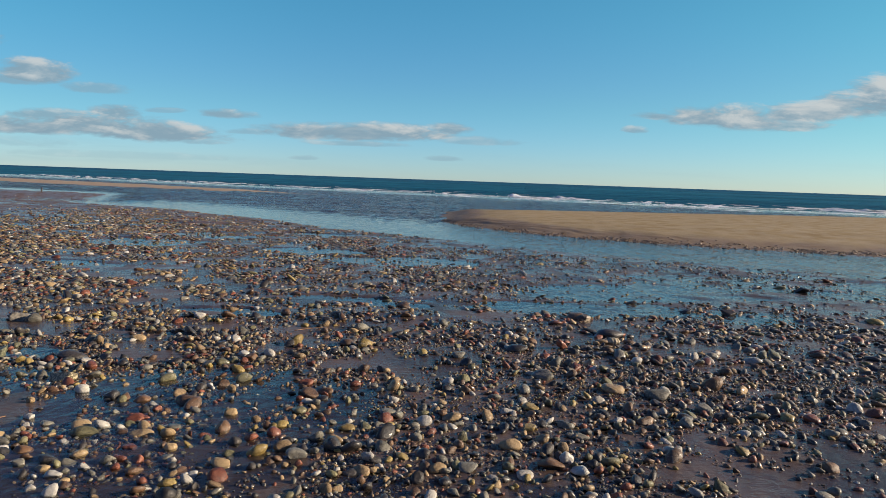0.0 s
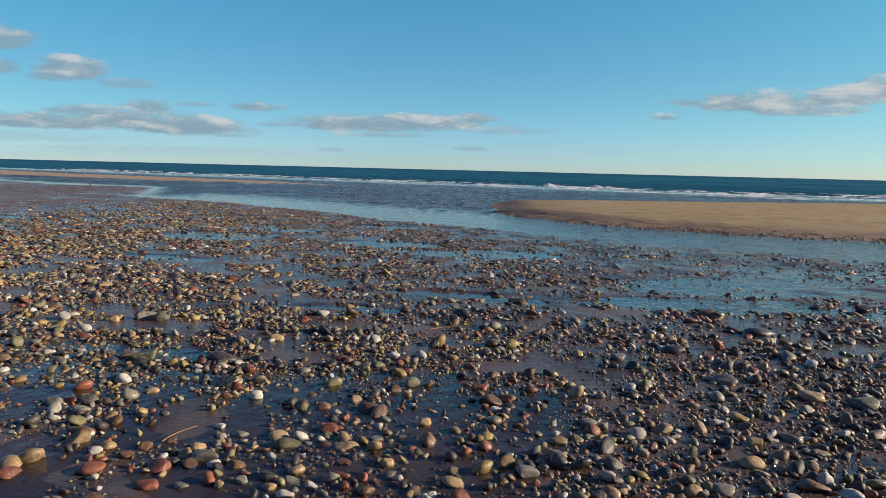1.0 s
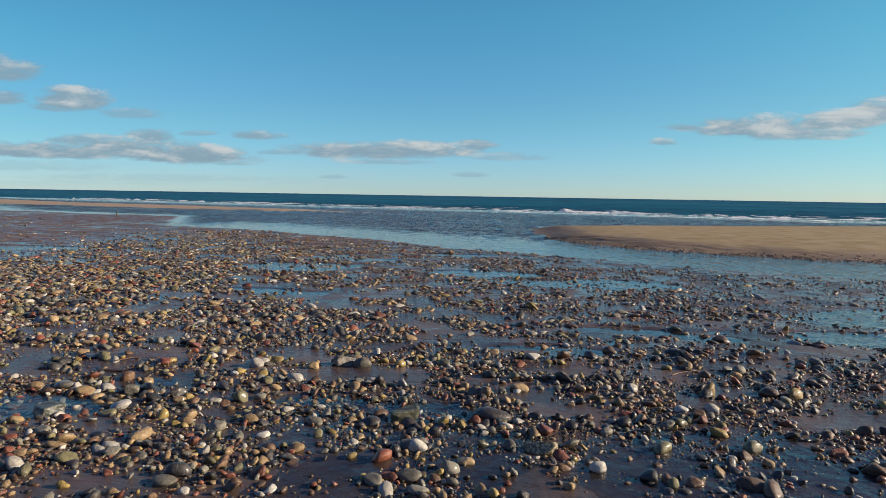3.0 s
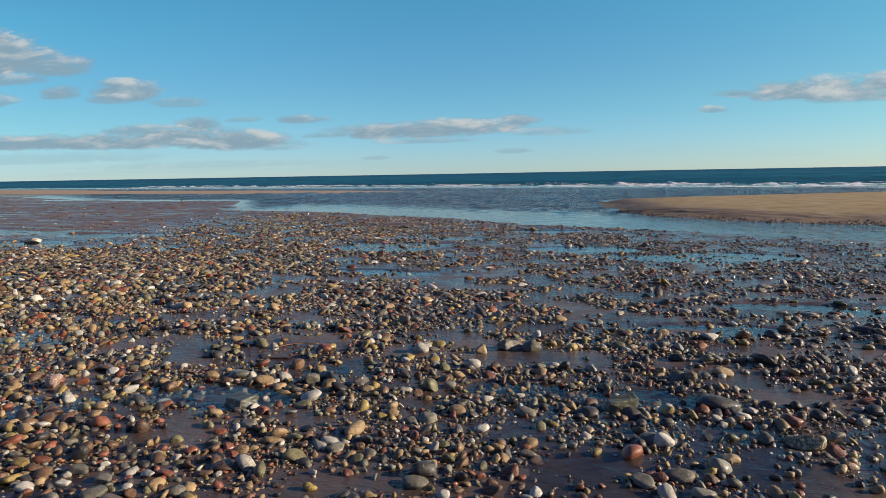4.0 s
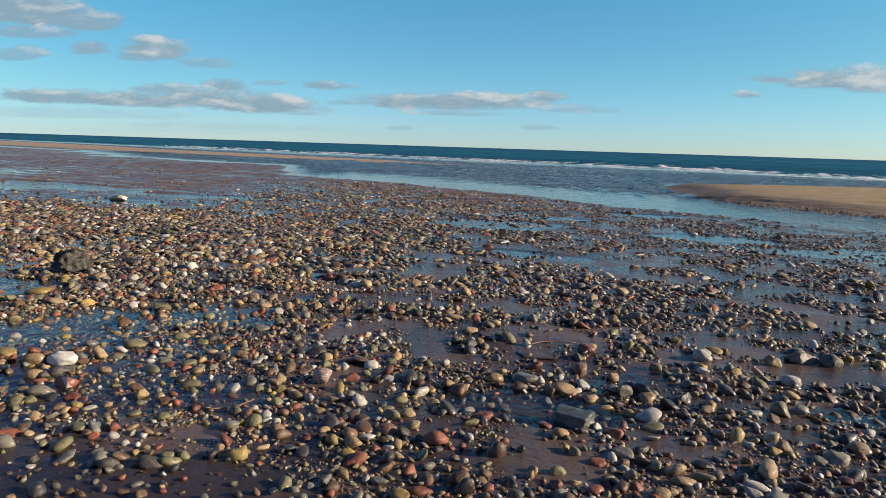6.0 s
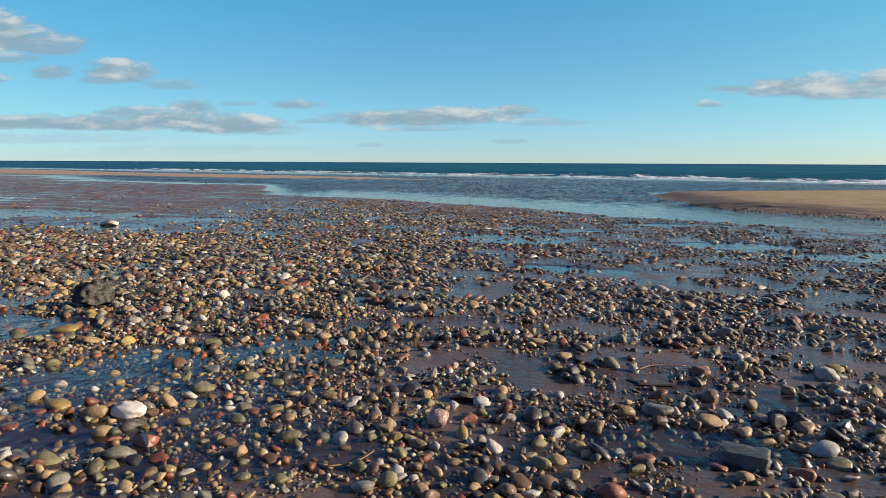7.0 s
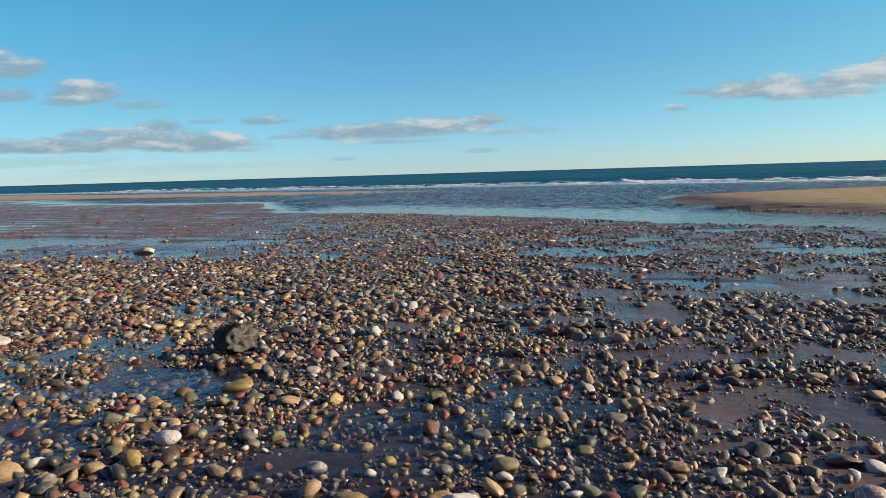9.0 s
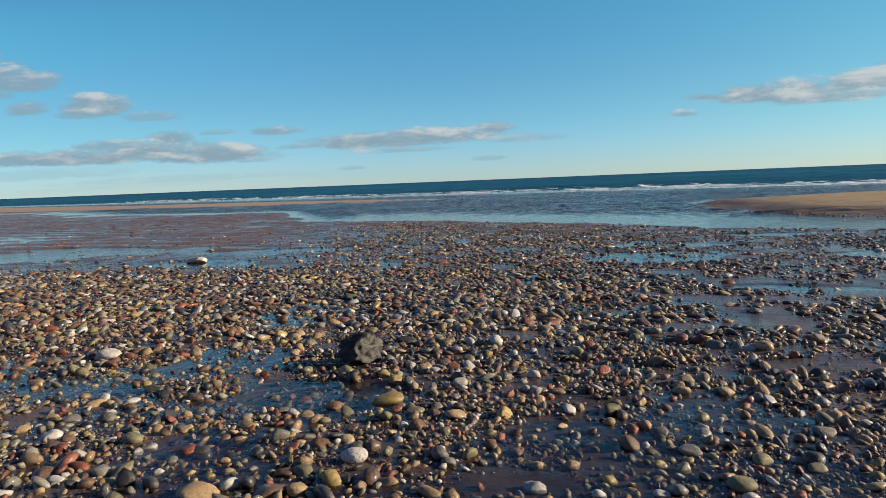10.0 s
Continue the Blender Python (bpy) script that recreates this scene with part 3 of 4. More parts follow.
# ---------------------------------------------------------------- stones
def ball(level):
    bm = bmesh.new()
    bmesh.ops.create_icosphere(bm, subdivisions=level, radius=1.0)
    co = np.array([v.co[:] for v in bm.verts])
    faces = np.array([[v.index for v in f.verts] for f in bm.faces])
    bm.free()
    return co, faces


BALLS = {level: ball(level) for level in (1, 2, 3, 4)}
# A low dome for the far and the tiny ones, open underneath.
RIM = [(math.cos(k * 1.0472), math.sin(k * 1.0472)) for k in range(6)]
DOME = np.array([(x, y, -0.35) for x, y in RIM] + [(0.72 * x - 0.2 * y, 0.72 * y + 0.2 * x, 0.72) for x, y in RIM])
BALLS[0] = (DOME, np.array([t for k in range(6) for t in ((k, (k + 1) % 6, 6 + k), ((k + 1) % 6, 6 + (k + 1) % 6, 6 + k))] + [(6, 7, 8), (6, 8, 9), (6, 9, 10), (6, 10, 11)]))


rng = np.random.default_rng(7)


def worn(co, n, r, rough=0.20, least=0.32):
    """n shapes of a worn stone from the unit ball: an array n x verts x 3."""
    out = np.repeat(co[None], n, 0)
    blocky = r.uniform(least, 0.60, (n, 1))
    for _ in range(8):
        way = r.normal(size=(n, 3))
        way /= np.linalg.norm(way, axis=1, keepdims=True)
        side = np.einsum("nvk,nk->nv", out, way)
        cut = blocky + r.uniform(0.0, 0.45, (n, 1))
        out = out - (np.maximum(side - cut, 0) * 0.90)[..., None] * way[:, None]
    for freq in (1.5, 2.8):
        way, ph = r.normal(size=(n, 3)) * freq, r.uniform(0, 6.3, (n, 1))
        out = out * (1 + rough / freq * np.sin(np.einsum("nvk,nk->nv", np.repeat(co[None], n, 0), way) + ph))[..., None]
    return out


def stones_density(x, y):
    h, dry, rippled = lie(x, y)
    s = y + 0.21 * x
    e = y - curve(x, SHORE)
    d = 0.76 + 1.5 * fbm(x, y, 1.3, 201) + 3.0 * fbm(x, y, 0.30, 202, 3)
    open_ = smooth(s, 5.0, 7.5) * smooth(x, -9.0, -4.0)
    d = d + open_ * (-0.12 + 2.2 * fbm(x * 0.7, y, 1.0, 203, 3))
    d = d + 0.14 * smooth(-x, 4.5, 9.0) * (1 - smooth(s, 9, 13))
    d = d * (1 - 0.50 * smooth(-h, -0.004, 0.014) * smooth(s, 3.0, 5.0))
    d = d * (1 - 0.12 * smooth(s, 7, 14)) * (1 - smooth(e, -0.6, 0.6))
    d = d * (1 - 0.97 * smooth(-x - 0.28 * (y - 14), 7.8, 13.5) * smooth(y, 9.2, 12.4))
    d = d * (1 - 0.75 * smooth(e, -4.0, -1.2) * smooth(-x, 5.0, 8.5))
    d = d * (1 - 0.72 * smooth(x, -2.0, 1.5) * smooth(y, 5.6, 7.0))
    d = d * (1 - 0.14 * (1 - smooth(s, 2.4, 3.8)))
    d = d + 0.55 * smooth(1.0 - ((x + 6.4) / 0.7) ** 2 - ((y - 3.15) / 0.5) ** 2, 0, 0.6)      # a bed of stones by the big limestone
    d = d * smooth(s + 0.8 * fbm(x, y, 0.9, 206), -1.2, 0.6) * (1 - 0.16 * smooth(x, -3.0, -0.5) * (1 - smooth(s, 5, 7)))
    for px, py, ax, ay in BARE:
        d = d * (1 - 0.42 * smooth(1.5 - ((x - px) / ax) ** 2 - ((y - py) / ay) ** 2, 0, 0.9))
    return np.clip(d, 0, 1) * (h > -0.05)


# Stones that stand out, by family: x, y, half length, height for its length.
WHITE_STONES = [
    (-4.38, 4.86, 0.059, 0.8), (-3.05, 3.53, 0.052, 0.82), (-2.21, 3.4, 0.043, 0.95), (-2.22, 2.98, 0.036, 0.58), (-2.63, 2.65, 0.038, 0.61), (-2.08, 2.61, 0.032, 0.66), (-1.71, 2.41, 0.04, 0.58), (-2.49, 2.43, 0.029, 0.63),
    (-1.59, 4.27, 0.043, 0.58), (-1.55, 3.59, 0.03, 0.72), (-0.91, 3.4, 0.037, 0.59), (-1.72, 3.25, 0.03, 0.62), (-1.63, 2.49, 0.029, 0.73), (-1.3, 2.6, 0.024, 0.92), (-0.62, 3.13, 0.026, 0.7), (-0.23, 3.16, 0.05, 0.69),
    (0.45, 2.79, 0.04, 0.94), (0.21, 3.36, 0.045, 0.49), (1.23, 4.52, 0.054, 0.63), (-4.8, 3.91, 0.067, 0.42), (-4.37, 4.94, 0.066, 0.42), (-3.85, 3.6, 0.041, 0.58), (-6.43, 3.44, 0.027, 0.83), (-5.42, 2.87, 0.037, 0.42),
]
WHITE_MORE_STONES = [
    (-5.46, 2.93, 0.023, 0.69), (-5.55, 2.82, 0.047, 0.52), (-5.74, 2.67, 0.047, 0.7), (-5.15, 2.87, 0.026, 0.51), (-5.13, 2.97, 0.041, 0.42), (-4.47, 3.06, 0.023, 0.81), (-7.94, 4.11, 0.038, 0.54), (-8.41, 4.15, 0.048, 0.53),
    (-7.99, 3.86, 0.033, 0.68), (-6.64, 4.25, 0.024, 0.95), (-6.39, 3.44, 0.026, 0.73), (-6.82, 4.07, 0.036, 0.42), (-6.6, 4.94, 0.029, 0.85), (-6.07, 4.05, 0.043, 0.42), (-8.17, 4.1, 0.035, 0.62), (-9.66, 4.91, 0.041, 0.71),
    (-10.2, 4.47, 0.046, 0.52), (-11.51, 6.03, 0.105, 0.46), (-10.79, 4.58, 0.051, 0.61), (-10.39, 4.1, 0.046, 0.47),
]
TAN_STONES = [
    (-3.97, 4.89, 0.046, 0.95), (-3.99, 3.78, 0.048, 0.79), (-3.63, 3.45, 0.047, 0.44), (-2.81, 3.41, 0.049, 0.42), (-2.78, 2.75, 0.06, 0.68), (-2.89, 2.49, 0.052, 0.64), (-1.79, 2.46, 0.036, 0.45), (-1.4, 3.56, 0.036, 0.66),
    (-1.26, 3.17, 0.038, 0.94), (-1.36, 2.72, 0.033, 0.93), (-1.07, 2.59, 0.053, 0.42), (-0.09, 3.24, 0.061, 0.42), (0.21, 2.91, 0.06, 0.63), (0.91, 3.83, 0.084, 0.42), (1.1, 5.09, 0.064, 0.5), (-0.13, 2.62, 0.046, 0.68),
    (-0.4, 2.59, 0.032, 0.57), (-5.18, 4.14, 0.067, 0.42), (-4.89, 3.93, 0.04, 0.54), (-4.52, 4.04, 0.041, 0.71), (-3.98, 4.97, 0.043, 0.78), (-3.76, 3.4, 0.036, 0.62), (-2.52, 4.57, 0.065, 0.47), (-2.87, 4.56, 0.034, 0.95),
]
TAN_MORE_STONES = [
    (-5.96, 3.08, 0.029, 0.74), (-5.79, 2.93, 0.032, 0.76), (-4.82, 3.24, 0.038, 0.42), (-4.07, 3.38, 0.033, 0.6), (-4.02, 3.19, 0.029, 0.65), (-9.52, 6.21, 0.068, 0.59), (-8.78, 4.88, 0.07, 0.42), (-7.68, 3.47, 0.038, 0.43),
    (-7.78, 3.44, 0.029, 0.56), (-7.19, 3.41, 0.034, 0.47), (-6.96, 4.19, 0.053, 0.42), (-5.53, 4.19, 0.049, 0.77), (-4.92, 4.4, 0.043, 0.81), (-5.87, 3.66, 0.044, 0.42), (-7.02, 3.55, 0.026, 0.95), (-6.94, 4.87, 0.036, 0.67),
    (-7.58, 5.35, 0.042, 0.78), (-4.68, 4.61, 0.043, 0.72), (-9.72, 4.02, 0.087, 0.42), (-8.81, 4.08, 0.064, 0.42), (-9.27, 4.57, 0.039, 0.63), (-7.53, 5.41, 0.056, 0.77), (-8.4, 4.35, 0.04, 0.43), (-8.25, 4.35, 0.038, 0.56),
]
TAN_REST_STONES = [
    (-10.08, 4.79, 0.039, 0.69), (-10.13, 4.68, 0.044, 0.49), (-10.88, 6.14, 0.055, 0.95), (-10.97, 4.8, 0.041, 0.87), (-11.56, 5.4, 0.057, 0.66),
]
GREY_STONES = [
    (-3.64, 4.98, 0.071, 0.76), (-4.09, 4.17, 0.052, 0.6), (-2.99, 3.08, 0.047, 0.58), (-1.91, 2.49, 0.03, 0.74), (-1.72, 2.53, 0.037, 0.46), (-2.12, 2.42, 0.03, 0.55), (-0.78, 2.69, 0.055, 0.62), (-0.4, 3.03, 0.042, 0.49),
    (-0.26, 2.95, 0.039, 0.7), (0.51, 3.21, 0.054, 0.5), (0.57, 3.06, 0.044, 0.48), (-0.07, 4.44, 0.057, 0.6), (-0.0, 2.65, 0.047, 0.49), (0.49, 4.04, 0.084, 0.42), (1.16, 3.77, 0.085, 0.42), (-0.44, 3.28, 0.048, 0.42),
    (-3.1, 3.56, 0.048, 0.82), (-3.05, 3.22, 0.065, 0.44), (-3.19, 3.15, 0.055, 0.52), (-6.55, 3.34, 0.047, 0.58), (-5.82, 3.07, 0.039, 0.47), (-5.43, 2.96, 0.048, 0.58), (-5.28, 2.91, 0.041, 0.42), (-5.27, 3.03, 0.028, 0.63),
]
GREY_MORE_STONES = [
    (-5.24, 2.8, 0.058, 0.42), (-4.94, 2.85, 0.045, 0.42), (-4.95, 3.49, 0.055, 0.42), (-4.46, 3.29, 0.05, 0.42), (-4.05, 3.02, 0.056, 0.42), (-8.11, 3.73, 0.03, 0.75), (-5.38, 4.26, 0.08, 0.42), (-7.1, 4.71, 0.055, 0.47),
    (-7.74, 4.49, 0.054, 0.42), (-10.87, 4.8, 0.061, 0.46),
]
DARK_STONES = [
    (-3.36, 3.86, 0.07, 0.47), (-1.82, 2.54, 0.045, 0.54), (-1.25, 5.44, 0.068, 0.61), (-1.1, 2.82, 0.034, 0.85), (0.37, 4.73, 0.088, 0.45), (1.23, 5.39, 0.124, 0.42), (-0.5, 2.56, 0.039, 0.48), (-2.72, 4.84, 0.068, 0.42),
    (-2.69, 4.04, 0.106, 0.42), (-6.59, 4.35, 0.069, 0.42),
]
OLIVE_STONES = [
    (-1.84, 2.84, 0.068, 0.42), (-1.39, 3.74, 0.057, 0.65), (-0.92, 3.26, 0.053, 0.42), (-1.08, 2.69, 0.035, 0.6), (-4.8, 3.78, 0.053, 0.42), (-5.93, 3.62, 0.048, 0.68), (-5.2, 3.29, 0.035, 0.69),
    (-5.14, 3.46, 0.028, 0.95), (-4.6, 3.19, 0.058, 0.42), (-4.0, 3.38, 0.046, 0.42), (-7.58, 3.98, 0.04, 0.5), (-6.46, 4.17, 0.044, 0.55), (-5.83, 4.78, 0.05, 0.63), (-9.36, 4.23, 0.046, 0.56), (-7.59, 4.89, 0.049, 0.69),
    (-7.93, 4.78, 0.043, 0.51), (-7.47, 4.41, 0.054, 0.42), (-7.63, 4.19, 0.074, 0.42), (-9.87, 5.17, 0.048, 0.42), (-10.68, 5.3, 0.077, 0.42), (-9.01, 4.94, 0.055, 0.42),
]
BROWN_STONES = [
    (-2.74, 2.96, 0.054, 0.5), (-2.44, 2.72, 0.04, 0.63), (-2.48, 2.63, 0.042, 0.49), (-2.18, 2.6, 0.048, 0.42), (-1.99, 2.62, 0.047, 0.42), (-0.66, 6.28, 0.084, 0.64), (-0.93, 3.52, 0.082, 0.42), (-1.57, 3.31, 0.076, 0.42),
    (-1.81, 3.31, 0.056, 0.42), (-1.68, 2.87, 0.041, 0.48), (-1.41, 2.48, 0.042, 0.53), (-1.02, 3.03, 0.033, 0.85), (1.05, 6.09, 0.125, 0.42), (0.38, 2.73, 0.064, 0.42), (-3.6, 3.3, 0.045, 0.42), (-3.76, 3.06, 0.032, 0.76),
    (-6.0, 3.46, 0.057, 0.48), (-6.04, 2.81, 0.06, 0.42), (-5.43, 2.78, 0.036, 0.47), (-5.09, 2.81, 0.034, 0.7), (-5.14, 2.76, 0.057, 0.42), (-4.84, 3.06, 0.055, 0.42), (-7.69, 3.86, 0.04, 0.5), (-6.29, 4.27, 0.075, 0.42),
]
BROWN_MORE_STONES = [
    (-5.9, 3.47, 0.054, 0.42), (-5.91, 4.04, 0.04, 0.67), (-6.56, 3.49, 0.047, 0.42), (-6.96, 3.51, 0.047, 0.42), (-9.43, 4.06, 0.085, 0.42), (-9.13, 4.47, 0.045, 0.75), (-10.17, 5.29, 0.047, 0.64), (-10.5, 4.17, 0.06, 0.42),
    (-9.46, 5.03, 0.07, 0.42), (-7.23, 4.63, 0.041, 0.64),
]
RED_STONES = [
    (-2.28, 2.55, 0.061, 0.43), (-2.54, 2.49, 0.06, 0.42), (-2.84, 2.42, 0.057, 0.42), (-2.06, 2.75, 0.027, 0.72), (-2.25, 2.4, 0.056, 0.42), (-1.52, 4.1, 0.033, 0.95), (-1.0, 3.72, 0.047, 0.57), (-1.66, 3.18, 0.027, 0.95),
    (-1.7, 3.03, 0.057, 0.42), (-1.55, 2.71, 0.036, 0.52), (-1.44, 2.58, 0.032, 0.84), (-5.53, 3.71, 0.053, 0.44), (-5.21, 3.19, 0.026, 0.94), (-5.91, 2.62, 0.041, 0.52), (-5.06, 2.99, 0.048, 0.42), (-5.61, 2.65, 0.048, 0.42),
    (-5.05, 3.4, 0.038, 0.46), (-4.33, 3.07, 0.028, 0.64), (-4.15, 3.49, 0.032, 0.57), (-8.21, 3.62, 0.049, 0.45), (-7.39, 3.44, 0.046, 0.42), (-8.23, 3.79, 0.04, 0.48), (-5.26, 3.7, 0.041, 0.42), (-6.5, 3.7, 0.027, 0.74),
]
RED_MORE_STONES = [
    (-6.99, 3.61, 0.044, 0.42), (-6.25, 4.01, 0.049, 0.48), (-10.0, 4.44, 0.07, 0.42), (-10.09, 5.58, 0.039, 0.76), (-9.01, 4.26, 0.025, 0.93),
]
YELLOW_STONES = [
    (-1.41, 5.25, 0.038, 0.72), (-0.61, 3.04, 0.042, 0.57), (-0.3, 2.73, 0.041, 0.5), (0.31, 3.13, 0.049, 0.68), (0.36, 3.44, 0.057, 0.42), (-6.53, 3.77, 0.033, 0.74), (-5.72, 2.99, 0.043, 0.67), (-5.87, 2.72, 0.042, 0.52),
    (-5.88, 5.73, 0.029, 0.95), (-4.44, 2.94, 0.031, 0.76), (-4.86, 2.81, 0.035, 0.63), (-4.29, 3.65, 0.028, 0.73), (-8.19, 3.88, 0.075, 0.42), (-9.19, 5.14, 0.094, 0.42), (-9.3, 5.54, 0.065, 0.61), (-7.63, 3.7, 0.03, 0.66),
    (-5.52, 3.88, 0.03, 0.42), (-5.83, 3.95, 0.032, 0.5), (-6.47, 3.77, 0.034, 0.42), (-5.7, 4.81, 0.038, 0.7), (-4.47, 5.2, 0.046, 0.44), (-9.84, 4.73, 0.055, 0.42), (-9.21, 5.43, 0.049, 0.66), (-12.32, 7.79, 0.039, 0.82),
]
YELLOW_MORE_STONES = [
    (-14.94, 9.1, 0.089, 0.49),
]
BY_FAMILY = [GREY_STONES + GREY_MORE_STONES, DARK_STONES, BROWN_STONES + BROWN_MORE_STONES, TAN_STONES + TAN_MORE_STONES + TAN_REST_STONES,
             RED_STONES + RED_MORE_STONES, WHITE_STONES + WHITE_MORE_STONES, YELLOW_STONES + YELLOW_MORE_STONES, OLIVE_STONES]
spots = {}
CELL = 0.14


def free_spot(x, y, r, tight):
    cx, cy = int(x // CELL), int(y // CELL)
    for i in (cx - 1, cx, cx + 1):
        for j in (cy - 1, cy, cy + 1):
            for ox, oy, orad in spots.get((i, j), ()):
                if (x - ox) ** 2 + (y - oy) ** 2 < ((r + orad) * tight) ** 2:
                    return False
    return True


def take_spot(x, y, r):
    spots.setdefault((int(x // CELL), int(y // CELL)), []).append((x, y, r))


# Boulders and odd stones with a shape of their own: x, y, half length, half height.
ROUGH_ROCK, ANGULAR, GREEN_BLOCK, BIG_WHITE, SPECKLED = (-9.52, 5.86, 0.118, 0.105), (-5.14, 3.78, 0.098, 0.048), (-3.17, 3.95, 0.082, 0.040), (-7.79, 3.83, 0.083, 0.042), (-2.45, 3.59, 0.084, 0.045)
LUMPY, BANDED, PINK_SPECK, WHITE_SPECK = (-3.76, 5.04, 0.095, 0.05), (-7.53, 3.56, 0.058, 0.04), (-6.37, 3.93, 0.056, 0.04), (-9.18, 4.36, 0.06, 0.036)
FAR_BOULDER, DARK_ROUND, FAR_BROWN = (-14.3, 12.5, 0.20, 0.075), (-6.06, 10.3, 0.075, 0.062), (-1.8, 11.8, 0.06, 0.05)
TWO_TONE, RIBBED = (1.13, 6.03, 0.105, 0.06), (1.2, 5.12, 0.06, 0.032)
DARK_FLAT, DARK_SLAB = (4.56, 8.6, 0.15, 0.045), (2.76, 6.66, 0.10, 0.05)
for x, y, r, _ in (ROUGH_ROCK, ANGULAR, GREEN_BLOCK, BIG_WHITE, SPECKLED, LUMPY, BANDED, PINK_SPECK, WHITE_SPECK, FAR_BOULDER, DARK_ROUND, FAR_BROWN, TWO_TONE, RIBBED, DARK_FLAT, DARK_SLAB):
    for a in range(8):
        take_spot(x + 0.5 * r * math.cos(a * 0.785), y + 0.5 * r * math.sin(a * 0.785), 0.5 * r)
placed, chosen = [], []
for f, rows in enumerate(BY_FAMILY):
    for x, y, r, tall in rows:
        take_spot(x, y, r * 0.85)
        chosen.append((x, y, r * 0.92, f, tall))
for s0, s1, per, mid, spread, least in ((-1.0, 4.6, 920, 0.0145, 0.54, 0.007), (1.7, 4.8, 4300, 0.0082, 0.38, 0.0045), (4.6, 8.0, 850, 0.0150, 0.54, 0.007),
                                        (8.0, 14.0, 620, 0.0165, 0.48, 0.009), (14.0, 25.0, 340, 0.0180, 0.45, 0.011)):
    xl, xr = -9.2 - 1.05 * s1, 0.8 + 0.7 * s1
    n = int(per * (s1 - s0) * (xr - xl))
    x, s = rng.uniform(xl, xr, n), rng.uniform(s0, s1, n)
    keep = (x > -9.4 - 1.05 * np.maximum(s, 3)) & (x < 1.2 + 0.7 * np.maximum(s, 3) - np.abs(rng.normal(0, 0.4, n)))
    x, s = x[keep], s[keep]
    y = s - 0.21 * x
    rad = np.clip(mid * np.exp(spread * rng.normal(size=len(x))) * (1 + 0.32 * smooth(-x, 4.5, 9) * smooth(s, 3.6, 5.2) - 0.12 * (1 - smooth(s, 3.0, 4.5)) - 0.08 * smooth(x, -3, -1)), least, np.where(s < 4.2, 0.046, 0.062))
    share = stones_density(x, y)
    if mid < 0.01:
        share = share * np.clip(0.48 + 4.6 * fbm(x, y, 0.26, 211, 3), 0, 1)
    keep = rng.random(len(x)) < share
    x, y, rad = x[keep], y[keep], rad[keep]
    for k in np.argsort(-rad):
        if free_spot(x[k], y[k], rad[k], 0.62):
            take_spot(x[k], y[k], rad[k])
            placed.append((x[k], y[k], rad[k]))
placed = np.array(placed)
depth = placed[:, 1] + 0.21 * placed[:, 0]
shares = np.array([f[3] for f in FAMILIES])
paler = shares * [1.0, 1.0, 1.1, 1.25, 1.0, 1.1, 2.0, 2.2]      # more tan and cream, fewer dark ones, towards the left
darker = shares * [1.05, 1.55, 1.1, 0.8, 0.95, 0.95, 1.2, 1.6]
# the paler mix thins out at small depth on the right
left_side = rng.random(len(placed)) < smooth(-placed[:, 0], 1.5, 7.5) * (1 - 0.6 * (1 - smooth(depth, 2.8, 4.2)) * smooth(placed[:, 0], -7.0, -3.5))
gritty = shares * [0.9, 1.5, 1.4, 0.8, 1.2, 0.5, 0.6, 1.0]         # the finest gravel is mostly dark and brown
family = np.where(left_side, rng.choice(len(FAMILIES), len(placed), p=paler / paler.sum()), rng.choice(len(FAMILIES), len(placed), p=darker / darker.sum()))
family = np.where(placed[:, 2] < 0.0095, rng.choice(len(FAMILIES), len(placed), p=gritty / gritty.sum()), family)
ground_z = water_level(placed[:, 1]) + lie(placed[:, 0], placed[:, 1])[0]
long_ = rng.uniform(1.0, 1.42, len(placed)) * (1 + 0.16 * smooth(depth, 4, 7))
flat_ = rng.uniform(0.50, 0.98, len(placed)) * np.where(placed[:, 2] < 0.0095, 0.75, 1.0) * (1 - 0.34 * smooth(depth, 4, 6) - 0.15 * smooth(depth, 6, 11))
turn, lean = rng.uniform(0, 6.283, len(placed)), rng.normal(0, 0.24, (len(placed), 2))

near_band = np.where((depth > 2.15) & (depth < 3.9) & (placed[:, 2] > 0.030))[0]
near_band = near_band[np.argsort(-placed[near_band, 2])][:45]
single = np.zeros(len(placed), bool)
single[near_band] = True


def joined_stones(which, level):
    co, faces = BALLS[level]
    n = len(which)
    shape = worn(co, n, rng)
    r = placed[which, 2]
    shape = shape * np.stack([r * long_[which], r / long_[which] ** 0.5, r * flat_[which]], -1)[:, None]
    lx, ly = lean[which, 0][:, None], lean[which, 1][:, None]
    shape[..., 2] += shape[..., 0] * lx + shape[..., 1] * ly
    c, s = np.cos(turn[which])[:, None], np.sin(turn[which])[:, None]
    out = np.stack([shape[..., 0] * c - shape[..., 1] * s + placed[which, 0][:, None],
                    shape[..., 0] * s + shape[..., 1] * c + placed[which, 1][:, None],
                    shape[..., 2] + (ground_z[which] + r * flat_[which] * np.where(r > 0.012, 0.26, 0.05))[:, None]], -1)
    return out.reshape(-1, 3), (faces[None] + (np.arange(n) * len(co))[:, None, None]).reshape(-1, 3), np.repeat(family[which], len(faces))


